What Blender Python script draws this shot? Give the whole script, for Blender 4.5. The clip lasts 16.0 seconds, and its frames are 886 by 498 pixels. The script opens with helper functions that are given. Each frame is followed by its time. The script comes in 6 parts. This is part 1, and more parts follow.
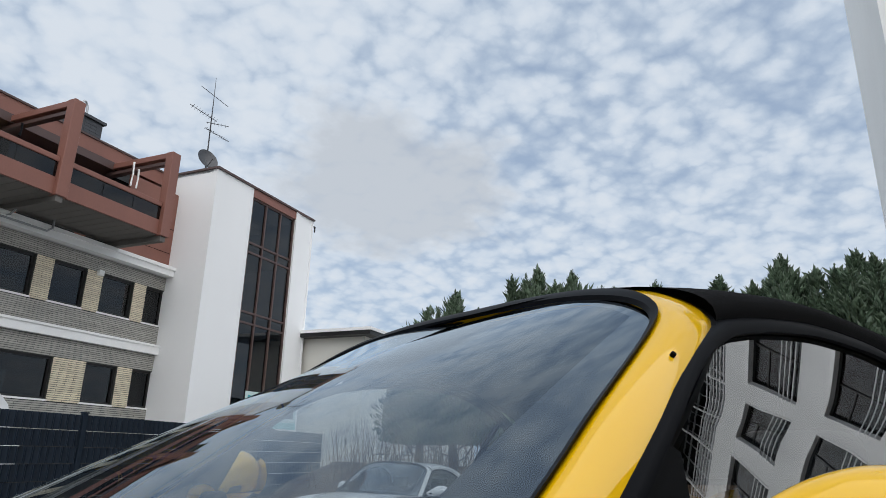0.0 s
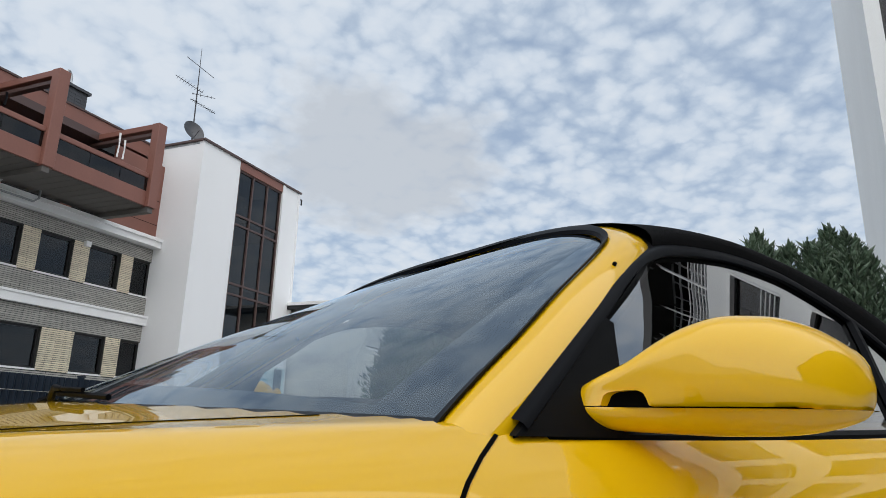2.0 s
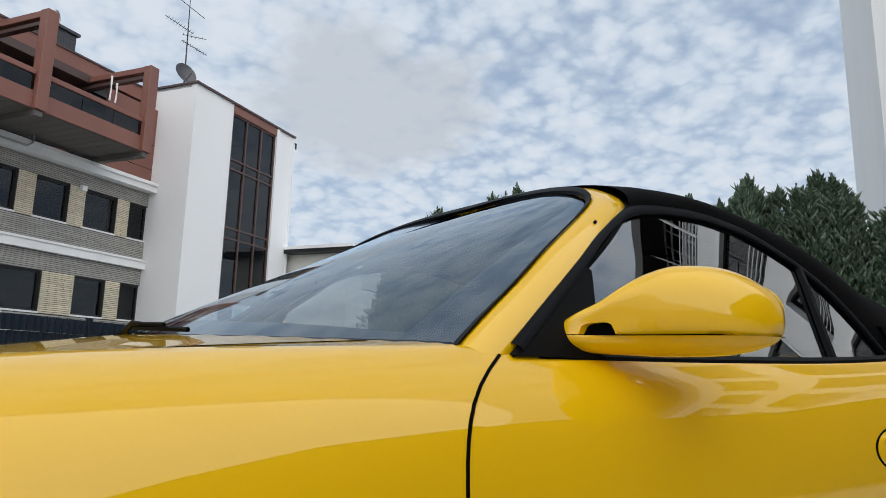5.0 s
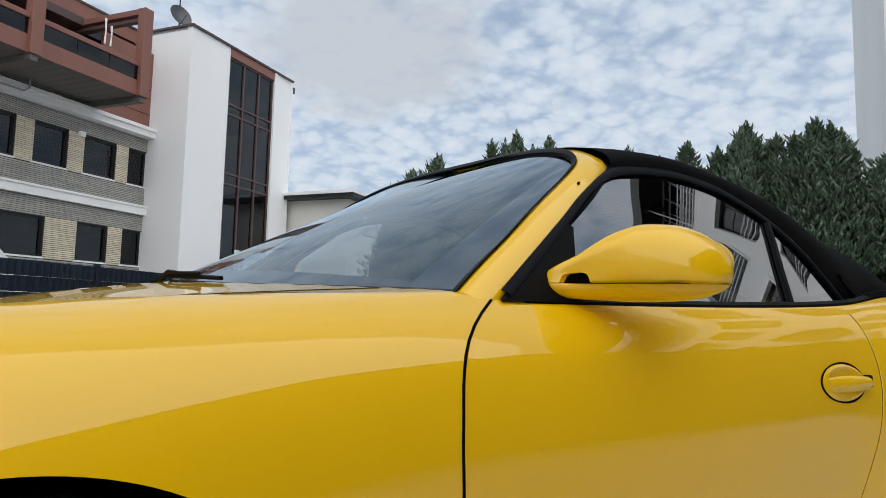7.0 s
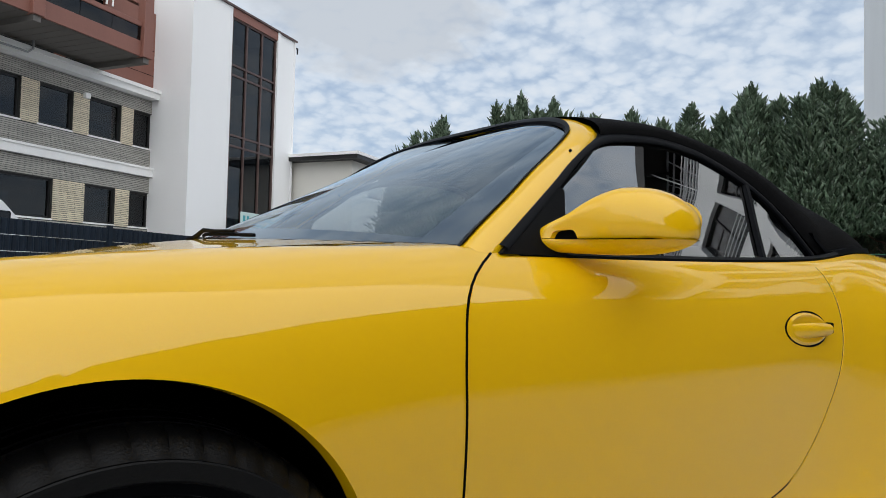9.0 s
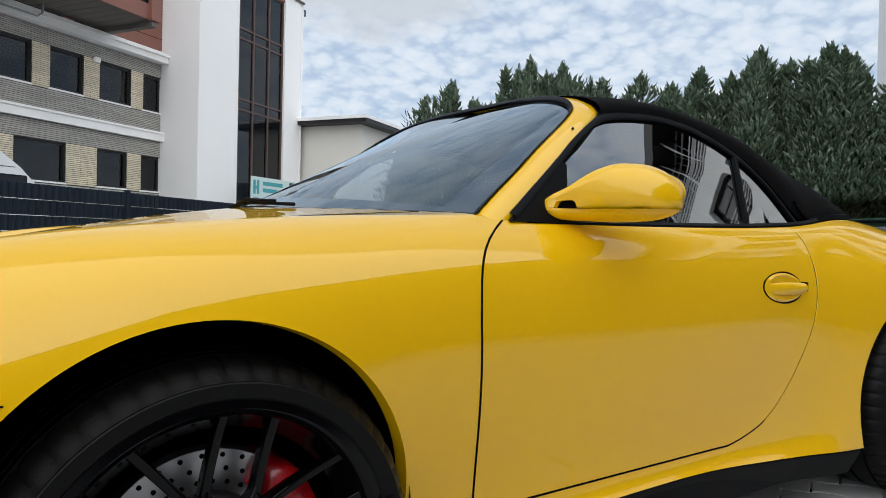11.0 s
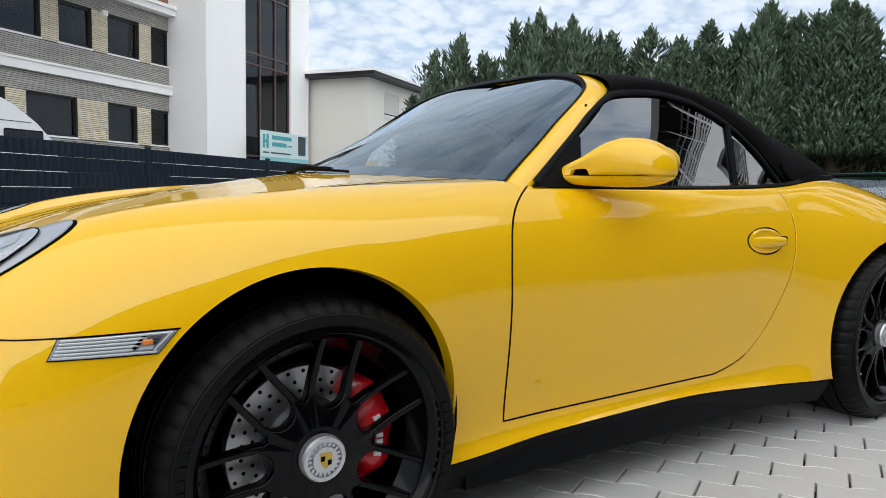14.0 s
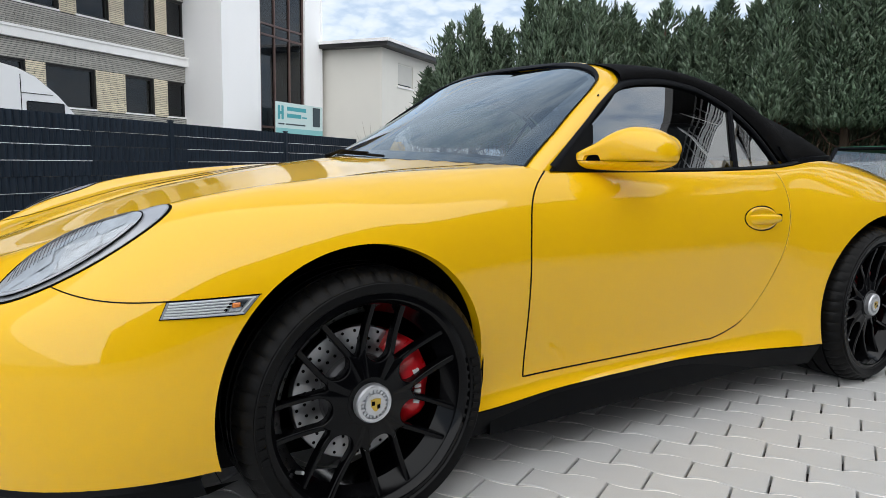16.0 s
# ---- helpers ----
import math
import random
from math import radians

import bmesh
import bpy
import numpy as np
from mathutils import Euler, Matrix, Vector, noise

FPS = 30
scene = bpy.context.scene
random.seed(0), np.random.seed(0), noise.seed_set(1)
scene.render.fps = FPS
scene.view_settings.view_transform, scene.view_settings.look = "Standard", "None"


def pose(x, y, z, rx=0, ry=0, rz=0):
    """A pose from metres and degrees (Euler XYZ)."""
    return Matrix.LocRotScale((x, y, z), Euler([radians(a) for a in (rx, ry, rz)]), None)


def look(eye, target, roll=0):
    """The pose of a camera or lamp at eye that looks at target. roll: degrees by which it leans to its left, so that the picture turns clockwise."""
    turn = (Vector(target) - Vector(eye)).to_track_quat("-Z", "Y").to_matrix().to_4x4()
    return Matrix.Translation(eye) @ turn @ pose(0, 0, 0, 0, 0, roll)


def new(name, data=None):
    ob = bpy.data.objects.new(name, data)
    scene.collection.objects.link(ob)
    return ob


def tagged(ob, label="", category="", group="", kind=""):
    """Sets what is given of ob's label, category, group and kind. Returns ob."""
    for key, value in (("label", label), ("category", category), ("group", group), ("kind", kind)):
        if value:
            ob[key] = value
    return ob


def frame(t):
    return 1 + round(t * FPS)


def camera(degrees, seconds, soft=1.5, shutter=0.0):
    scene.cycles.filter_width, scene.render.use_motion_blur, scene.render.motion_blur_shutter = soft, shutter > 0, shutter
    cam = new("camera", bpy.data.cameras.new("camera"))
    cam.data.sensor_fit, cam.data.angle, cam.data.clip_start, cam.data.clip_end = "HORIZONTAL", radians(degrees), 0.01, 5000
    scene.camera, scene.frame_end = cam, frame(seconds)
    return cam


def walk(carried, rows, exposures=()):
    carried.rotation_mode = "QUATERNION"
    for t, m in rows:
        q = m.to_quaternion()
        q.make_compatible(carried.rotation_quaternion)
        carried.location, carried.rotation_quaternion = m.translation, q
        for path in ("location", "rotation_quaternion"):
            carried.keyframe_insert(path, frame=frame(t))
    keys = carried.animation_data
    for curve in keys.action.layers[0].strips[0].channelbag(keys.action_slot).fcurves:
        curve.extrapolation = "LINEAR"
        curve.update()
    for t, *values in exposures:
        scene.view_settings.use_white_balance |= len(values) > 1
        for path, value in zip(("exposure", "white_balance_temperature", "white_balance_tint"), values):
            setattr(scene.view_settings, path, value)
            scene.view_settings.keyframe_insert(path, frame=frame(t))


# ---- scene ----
cam = camera(67.3, 16.0, soft=0.7)
PATH = [
    (0, (0.34, -1.068, 1.008), (1.388, 0.529, 1.6), 1.4),
    (0.5, (0.309, -1.147, 0.937), (1.402, 0.422, 1.526), 0.9),
    (1, (0.24, -1.208, 0.895), (1.328, 0.373, 1.459), 1.4),
    (1.5, (0.217, -1.226, 0.884), (1.308, 0.36, 1.425), 1.4),
    (2, (0.195, -1.245, 0.875), (1.292, 0.344, 1.397), 1.4),
    (2.5, (0.171, -1.267, 0.867), (1.271, 0.326, 1.366), 1.4),
    (3, (0.147, -1.289, 0.859), (1.253, 0.308, 1.334), 1.4),
    (3.5, (0.12, -1.315, 0.853), (1.231, 0.288, 1.298), 1.5),
    (4, (0.094, -1.344, 0.848), (1.214, 0.259, 1.267), 1.4),
    (6.5, (-0.024, -1.501, 0.848), (1.126, 0.118, 1.086), 1.3),
    (7, (-0.049, -1.535, 0.845), (1.104, 0.088, 1.041), 1.3),
    (7.5, (-0.073, -1.566, 0.84), (1.077, 0.062, 1.005), 1.4),
    (8, (-0.098, -1.598, 0.836), (1.043, 0.038, 0.977), 1.5),
    (8.5, (-0.124, -1.635, 0.829), (1.014, 0.006, 0.943), 1.5),
    (9, (-0.152, -1.674, 0.825), (0.996, -0.039, 0.906), 1.3),
    (11.5, (-0.327, -1.868, 0.826), (0.797, -0.215, 0.775), 1.3),
    (12, (-0.365, -1.902, 0.829), (0.749, -0.243, 0.756), 1.4),
    (12.5, (-0.403, -1.933, 0.832), (0.712, -0.276, 0.726), 1.3),
    (13, (-0.443, -1.968, 0.839), (0.677, -0.316, 0.71), 1.3),
    (13.5, (-0.484, -2.008, 0.846), (0.631, -0.354, 0.702), 1.2),
    (14, (-0.528, -2.044, 0.851), (0.587, -0.392, 0.68), 1.2),
    (14.5, (-0.57, -2.084, 0.859), (0.544, -0.434, 0.668), 1.2),
    (15, (-0.612, -2.123, 0.868), (0.505, -0.479, 0.647), 1.2),
    (15.5, (-0.653, -2.165, 0.879), (0.457, -0.52, 0.63), 1.2),
    (16, (-0.696, -2.214, 0.891), (0.384, -0.551, 0.631), 1.2),
]
walk(cam, [(t, look(eye, target, roll)) for t, eye, target, roll in PATH],
     exposures=[(0, -.03), (4, -.02), (8.5, .02), (11.5, .17), (14, .31), (16, .36)])

# ---- daylight: thin broken cloud, a weak wide sun ----
SUN_EL, SUN_AZ = 50.0, 252.0          # degrees; azimuth from +x towards +y
world = bpy.data.worlds.new("sky")
scene.world = world
world.use_nodes = True
wt = world.node_tree
wt.nodes.clear()


def wnode(kind, **kw):
    n = wt.nodes.new(kind)
    for k, v in kw.items():
        n.inputs[k].default_value = v
    return n


def wmath(op, a, b=None, c=None):
    n = wt.nodes.new("ShaderNodeMath")
    n.operation = op
    for i, v in enumerate((a, b, c)):
        if v is None:
            continue
        if isinstance(v, (int, float)):
            n.inputs[i].default_value = v
        else:
            wt.links.new(v, n.inputs[i])
    return n.outputs[0]


def wnoise(vec, scale, detail, rough, distort=0.0):
    n = wnode("ShaderNodeTexNoise", Scale=scale, Detail=detail, Roughness=rough, Distortion=distort)
    wt.links.new(vec, n.inputs["Vector"])
    return n.outputs["Fac"]


def wramp(fac, stops):
    n = wt.nodes.new("ShaderNodeValToRGB")
    el = n.color_ramp.elements
    while len(el) < len(stops):
        el.new(0.5)
    for e, (p, c) in zip(el, stops):
        e.position, e.color = p, (*c, 1) if len(c) == 3 else c
    wt.links.new(fac, n.inputs[0])
    return n.outputs[0]


co = wt.nodes.new("ShaderNodeTexCoord").outputs["Generated"]
sep = wt.nodes.new("ShaderNodeSeparateXYZ")
wt.links.new(co, sep.inputs[0])
height = wmath("ADD", wmath("MAXIMUM", sep.outputs[2], 0.0), 0.30)
flat = wt.nodes.new("ShaderNodeCombineXYZ")
wt.links.new(wmath("DIVIDE", sep.outputs[0], height), flat.inputs[0])
wt.links.new(wmath("DIVIDE", sep.outputs[1], height), flat.inputs[1])
layer = flat.outputs[0]
warp = wt.nodes.new("ShaderNodeVectorMath")
warp.operation = "MULTIPLY_ADD"
wob = wnode("ShaderNodeTexNoise", Scale=7.0, Detail=5.0, Roughness=0.6)
wt.links.new(layer, wob.inputs["Vector"])
wt.links.new(wob.outputs["Color"], warp.inputs[0])
warp.inputs[1].default_value = (0.07, 0.07, 0.0)
wt.links.new(layer, warp.inputs[2])


def wpuffs(scale, smooth):
    n = wnode("ShaderNodeTexVoronoi", Scale=scale, Randomness=0.9)
    n.feature, n.inputs["Smoothness"].default_value = "SMOOTH_F1", smooth
    wt.links.new(warp.outputs[0], n.inputs["Vector"])
    return n.outputs["Distance"]


def wbank(centre, reach, power=1.0):
    """A broad soft bank of cloud about one place of the layer."""
    n = wt.nodes.new("ShaderNodeVectorMath")
    n.operation = "DISTANCE"
    big = wt.nodes.new("ShaderNodeVectorMath")
    big.operation = "MULTIPLY_ADD"
    wt.links.new(wob.outputs["Color"], big.inputs[0])
    big.inputs[1].default_value = (0.34, 0.34, 0.0)
    wt.links.new(layer, big.inputs[2])
    wt.links.new(big.outputs[0], n.inputs[0])
    n.inputs[1].default_value = (centre[0] + .17, centre[1] + .17, 0)
    return wmath("POWER", wmath("MAXIMUM", wmath("SUBTRACT", 1.0, wmath("DIVIDE", n.outputs["Value"], reach)), 0.0), power)


fine = wnoise(layer, 26.0, 8.0, 0.62, 0.3)
mid = wnoise(layer, 7.0, 6.0, 0.6, 0.4)
broad = wnoise(layer, 1.6, 3.0, 0.5)
grey_bank = wbank((.66, 1.20), .30)
white_bank = wbank((.28, 1.15), .62)
cells = wmath("ADD", wmath("MULTIPLY", wpuffs(15.0, .12), .80), wmath("MULTIPLY", wpuffs(36.0, .2), .36))
cover = wmath("ADD", wmath("MULTIPLY_ADD", cells, -1.15, 1.17), wmath("MULTIPLY_ADD", broad, 0.80, -0.36))
cover = wmath("ADD", cover, wmath("MULTIPLY_ADD", mid, 0.46, -0.23))
cover = wmath("ADD", cover, wmath("MULTIPLY_ADD", fine, 0.50, -0.25))
cover = wmath("ADD", cover, wmath("ADD", wmath("MULTIPLY", grey_bank, .5), wmath("MULTIPLY", white_bank, .35)))
mask = wramp(cover, [(0.10, (0, 0, 0)), (0.40, (.55, .55, .55)), (0.80, (1, 1, 1))])
puffy = wramp(cover, [(-0.0, (0.40, 0.505, 0.66)), (0.34, (0.525, 0.625, 0.755)), (0.58, (0.65, 0.735, 0.84)), (0.96, (0.725, 0.79, 0.87))])
dull = wt.nodes.new("ShaderNodeMix")
dull.data_type = "RGBA"
wt.links.new(wmath("MINIMUM", wmath("MULTIPLY", grey_bank, 2.2), .8), dull.inputs["Factor"])
wt.links.new(puffy, dull.inputs["A"])
dull.inputs["B"].default_value = (0.545, 0.59, 0.65, 1)
body = dull.outputs["Result"]
sky = wt.nodes.new("ShaderNodeTexSky")
sky.sky_type, sky.sun_disc = "NISHITA", False
sky.sun_elevation, sky.sun_rotation = radians(SUN_EL), radians(90 - SUN_AZ)
sky.dust_density, sky.ozone_density = 2.0, 1.5
back1 = wnode("ShaderNodeBackground", Strength=0.15)
wt.links.new(sky.outputs[0], back1.inputs[0])
back2 = wnode("ShaderNodeBackground", Strength=0.97)
wt.links.new(body, back2.inputs[0])
mixs = wt.nodes.new("ShaderNodeMixShader")
wt.links.new(wmath("MULTIPLY_ADD", mask, 0.22, 0.76), mixs.inputs[0])
wt.links.new(back1.outputs[0], mixs.inputs[1])
wt.links.new(back2.outputs[0], mixs.inputs[2])
wout = wt.nodes.new("ShaderNodeOutputWorld")
wt.links.new(mixs.outputs[0], wout.inputs[0])

sun = new("sun", bpy.data.lights.new("sun", "SUN"))
sun.data.energy, sun.data.angle, sun.data.color = 2.2, radians(111), (1.0, 0.96, 0.90)
sx, sy = math.cos(radians(SUN_AZ)), math.sin(radians(SUN_AZ))
sun.matrix_world = look((20 * sx, 20 * sy, 20 * math.tan(radians(SUN_EL))), (0, 0, 0))


# ---- materials ----
def surface(name, base, rough=0.6, metal=0.0, vary=0.12, scale=3.0, grain=0.06, grain_scale=60.0, bump=0.0, bump_scale=80.0,
            coat=0.0, coat_rough=0.03, coat_ior=1.5, rough_vary=0.08, per_object=0.0, per_island=0.0, stretch=(1, 1, 1), spec=0.5, tint=None):
    """A procedural surface: base colour with broad stains and fine grain, uneven gloss and fine relief."""
    m = bpy.data.materials.new(name)
    m.use_nodes = True
    nt = m.node_tree
    p = nt.nodes["Principled BSDF"]
    link = nt.links.new
    tc = nt.nodes.new("ShaderNodeTexCoord")
    mp = nt.nodes.new("ShaderNodeMapping")
    mp.inputs["Scale"].default_value = stretch
    link(tc.outputs["Object"], mp.inputs[0])

    def noise_of(s, d=4.0):
        n = nt.nodes.new("ShaderNodeTexNoise")
        n.inputs["Scale"].default_value, n.inputs["Detail"].default_value = s, d
        link(mp.outputs[0], n.inputs["Vector"])
        return n.outputs["Fac"]

    def math_of(op, a, b, c=None):
        n = nt.nodes.new("ShaderNodeMath")
        n.operation = op
        for i, v in enumerate((a, b, c)):
            if v is None:
                continue
            if isinstance(v, (int, float)):
                n.inputs[i].default_value = v
            else:
                link(v, n.inputs[i])
        return n.outputs[0]

    broad_n, fine_n = noise_of(scale), noise_of(grain_scale, 3.0)
    value = math_of("MULTIPLY_ADD", broad_n, 2 * vary, 1 - vary)
    value = math_of("ADD", value, math_of("MULTIPLY_ADD", fine_n, 2 * grain, -grain))
    if per_object:
        oi = nt.nodes.new("ShaderNodeObjectInfo")
        value = math_of("ADD", value, math_of("MULTIPLY_ADD", oi.outputs["Random"], 2 * per_object, -per_object))
    if per_island:
        ge = nt.nodes.new("ShaderNodeNewGeometry")
        value = math_of("ADD", value, math_of("MULTIPLY_ADD", ge.outputs["Random Per Island"], 2 * per_island, -per_island))
    mul = nt.nodes.new("ShaderNodeVectorMath")
    mul.operation = "SCALE"
    mul.inputs[0].default_value = base
    link(value, mul.inputs["Scale"])
    col = mul.outputs[0]
    if tint:
        mx = nt.nodes.new("ShaderNodeMix")
        mx.data_type = "RGBA"
        link(math_of("MULTIPLY", noise_of(scale * 2.3), 0.9), mx.inputs["Factor"])
        link(col, mx.inputs["A"])
        mx.inputs["B"].default_value = (*tint, 1)
        col = mx.outputs["Result"]
    link(col, p.inputs["Base Color"])
    link(math_of("MULTIPLY_ADD", broad_n, 2 * rough_vary, rough - rough_vary), p.inputs["Roughness"])
    p.inputs["Metallic"].default_value = metal
    p.inputs["Specular IOR Level"].default_value = spec
    p.inputs["Coat Weight"].default_value, p.inputs["Coat Roughness"].default_value = coat, coat_rough
    p.inputs["Coat IOR"].default_value = coat_ior
    if bump:
        b = nt.nodes.new("ShaderNodeBump")
        b.inputs["Strength"].default_value, b.inputs["Distance"].default_value = min(1.0, bump), 0.01
        link(noise_of(bump_scale, 5.0), b.inputs["Height"])
        link(b.outputs[0], p.inputs["Normal"])
    return m


def pane(name, tint, ior=1.5, rough=0.0, wobble=0.0, gloss=(1, 1, 1)):
    """Thin glass: tinted straight-through light under a fresnel gloss."""
    m = bpy.data.materials.new(name)
    m.use_nodes = True
    nt = m.node_tree
    nt.nodes.clear()
    out = nt.nodes.new("ShaderNodeOutputMaterial")
    mix = nt.nodes.new("ShaderNodeMixShader")
    tr = nt.nodes.new("ShaderNodeBsdfTransparent")
    gl = nt.nodes.new("ShaderNodeBsdfGlossy")
    lw = nt.nodes.new("ShaderNodeLayerWeight")
    lw.inputs["Blend"].default_value = 0.5
    pw = nt.nodes.new("ShaderNodeMath")
    pw.operation, pw.inputs[1].default_value = "POWER", 4.0
    fr = nt.nodes.new("ShaderNodeMath")
    r0 = ((ior - 1) / (ior + 1)) ** 2
    fr.operation, fr.inputs[1].default_value, fr.inputs[2].default_value = "MULTIPLY_ADD", 1 - r0, r0
    nt.links.new(lw.outputs["Facing"], pw.inputs[0])
    nt.links.new(pw.outputs[0], fr.inputs[0])
    tr.inputs[0].default_value = (*tint, 1)
    gl.inputs["Roughness"].default_value = rough
    gl.inputs[0].default_value = (*gloss, 1)
    nt.links.new(fr.outputs[0], mix.inputs[0])
    nt.links.new(tr.outputs[0], mix.inputs[1])
    nt.links.new(gl.outputs[0], mix.inputs[2])
    if wobble:
        tc = nt.nodes.new("ShaderNodeTexCoord")
        n = nt.nodes.new("ShaderNodeTexNoise")
        n.inputs["Scale"].default_value, n.inputs["Detail"].default_value = 1.3, 1.0
        b = nt.nodes.new("ShaderNodeBump")
        b.inputs["Strength"].default_value, b.inputs["Distance"].default_value = wobble, 0.02
        nt.links.new(tc.outputs["Object"], n.inputs["Vector"])
        nt.links.new(n.outputs["Fac"], b.inputs["Height"])
        nt.links.new(b.outputs[0], gl.inputs["Normal"])
    nt.links.new(mix.outputs[0], out.inputs[0])
    return m


PAINT = surface("yellow_paint", (0.89, 0.508, 0.001), 0.4, vary=0.02, grain=0.012, grain_scale=900, coat=1.0, coat_ior=1.58, coat_rough=0.010, rough_vary=0.02, spec=0.05)
WHITE_PAINT = surface("white_paint", (0.78, 0.79, 0.80), 0.3, vary=0.02, grain=0.01, coat=1.0, rough_vary=0.02)
GREEN_PAINT = surface("green_paint", (0.012, 0.13, 0.065), 0.4, vary=0.03, coat=0.3, rough_vary=0.02)
PLASTIC = surface("black_plastic", (0.003, 0.0035, 0.0045), 0.5, spec=0.09, vary=0.15, grain=0.1, grain_scale=250, bump=0.06, bump_scale=600)
TRIM = surface("satin_black_trim", (0.004, 0.0045, 0.006), 0.42, spec=0.05, vary=0.1, grain=0.05)
GAP = surface("panel_gap_black", (0.003, 0.003, 0.003), 0.9, vary=0.1, spec=0.03)
FRIT = surface("black_frit", (0.004, 0.006, 0.010), 0.25, vary=0.1)
RUBBER = surface("tyre_rubber", (0.0022, 0.0022, 0.0026), 0.38, spec=0.14, vary=0.25, scale=9, grain=0.2, grain_scale=160, bump=0.12, bump_scale=300, tint=(0.006, 0.006, 0.006))
RIMBLACK = surface("gloss_black_wheel_paint", (0.0015, 0.0015, 0.002), 0.12, vary=0.1, spec=0.20, rough_vary=0.03)
FABRIC = surface("black_canvas", (0.0035, 0.0035, 0.004), 0.95, vary=0.2, scale=6, grain=0.25, grain_scale=700, bump=0.25, bump_scale=1400, spec=0.15)
LEATHER = surface("dark_leather", (0.016, 0.016, 0.018), 0.55, vary=0.15, bump=0.1, bump_scale=200)
STEEL = surface("brushed_disc_steel", (0.42, 0.42, 0.43), 0.34, metal=0.85, vary=0.15, scale=12, grain=0.08, grain_scale=300)
HAT = surface("dark_cast_hat", (0.09, 0.09, 0.095), 0.4, metal=0.6, vary=0.2, scale=15)
ALU = surface("anodised_nut", (0.62, 0.63, 0.65), 0.35, metal=0.8, vary=0.1, scale=30)
REFLECTOR = surface("lamp_reflector", (0.55, 0.56, 0.58), 0.32, metal=0.35, vary=0.30, scale=34, grain=0.08)
CHROME = surface("reflector_chrome", (0.86, 0.88, 0.9), 0.12, metal=1.0, vary=0.06, scale=25)
RED = surface("red_caliper_enamel", (0.55, 0.006, 0.012), 0.3, vary=0.08, scale=20, coat=0.6)
GOLD = surface("gold_emblem", (0.62, 0.42, 0.08), 0.35, metal=0.7, vary=0.1, scale=80)
WHITEMARK = surface("white_marking", (0.75, 0.75, 0.75), 0.5, vary=0.05)
AMBER = surface("amber_lens", (0.75, 0.20, 0.02), 0.2, vary=0.1, coat=0.6)
GREYLENS = surface("grey_lamp_bezel", (0.42, 0.43, 0.46), 0.25, metal=0.3, vary=0.08, scale=15)
GLASS_WS = pane("windscreen_glass", (0.84, 0.88, 0.90), 2.15, gloss=(0.82, 0.92, 1.0))
GLASS_SIDE = pane("side_glass", (0.70, 0.76, 0.79), 3.3, wobble=0.02)
GLASS_LAMP = pane("lamp_lens", (0.90, 0.92, 0.93), 1.75)
GLASS_BLDG = pane("window_glass", (0.22, 0.27, 0.31), 1.5, wobble=0.05)
GLASS_SMOKE = pane("smoked_balcony_glass", (0.16, 0.15, 0.15), 1.5)

RENDER_WHITE = surface("white_render", (0.88, 0.88, 0.88), 0.85, vary=0.04, scale=0.6, grain=0.03, grain_scale=90, bump=0.08, bump_scale=120, stretch=(1, 1, 0.35))
RENDER_OLD = surface("weathered_white_render", (0.85, 0.85, 0.83), 0.85, vary=0.14, scale=0.5, grain=0.05, grain_scale=50, bump=0.1, stretch=(1.4, 1.4, 0.3))
RENDER_GREY = surface("dark_grey_render", (0.085, 0.085, 0.088), 0.85, vary=0.1, scale=0.5, grain=0.05)
RENDER_CREAM = surface("cream_render", (0.72, 0.70, 0.64), 0.85, vary=0.08, scale=0.5, grain=0.03)
BRICK_CREAM = surface("cream_clinker_brick", (0.70, 0.63, 0.48), 0.8, vary=0.1, scale=2, grain=0.08, grain_scale=40, per_island=0.12)
BRICK_GREY = surface("grey_clinker_brick", (0.40, 0.39, 0.355), 0.8, vary=0.12, scale=2, grain=0.08, grain_scale=40, per_island=0.12)
MORTAR = surface("dark_mortar", (0.045, 0.045, 0.043), 0.9, vary=0.15)
BAND = surface("white_concrete_band", (0.90, 0.895, 0.88), 0.8, vary=0.1, scale=0.8, grain=0.04, stretch=(1, 1, 0.3))
COPPER = surface("reddish_brown_cladding", (0.235, 0.098, 0.072), 0.5, vary=0.16, scale=1.2, grain=0.08, grain_scale=25, stretch=(1, 1, 0.4))
BROWN_FRAME = surface("brown_window_frame", (0.085, 0.050, 0.044), 0.45, vary=0.1)
BLACKFRAME = surface("dark_window_frame", (0.010, 0.0095, 0.010), 0.45, vary=0.1)
SOFFIT = surface("soffit_boards", (0.13, 0.12, 0.11), 0.7, vary=0.15, per_island=0.12)
# near-black colour that puts the shade of unlit rooms into the surface
ROOM_SHADE = surface("painted_room_shade", (0.010, 0.010, 0.011), 0.9, vary=0.2)
BLIND = surface("closed_roller_blind", (0.55, 0.54, 0.5), 0.7, vary=0.06)
SLATE = surface("slate_cladding", (0.045, 0.048, 0.055), 0.6, vary=0.2, per_island=0.2)
GALV = surface("galvanised_metal", (0.42, 0.43, 0.44), 0.4, metal=0.7, vary=0.12, scale=10)
ANTENNA = surface("dark_antenna_metal", (0.06, 0.06, 0.065), 0.5, metal=0.5, vary=0.1)
FENCE = surface("anthracite_fence_strip", (0.011, 0.020, 0.034), 0.5, spec=0.30, vary=0.16, scale=1.5, grain=0.06, per_island=0.14)
FENCE_EDGE = surface("pale_strip_end", (0.55, 0.56, 0.57), 0.6, vary=0.15)
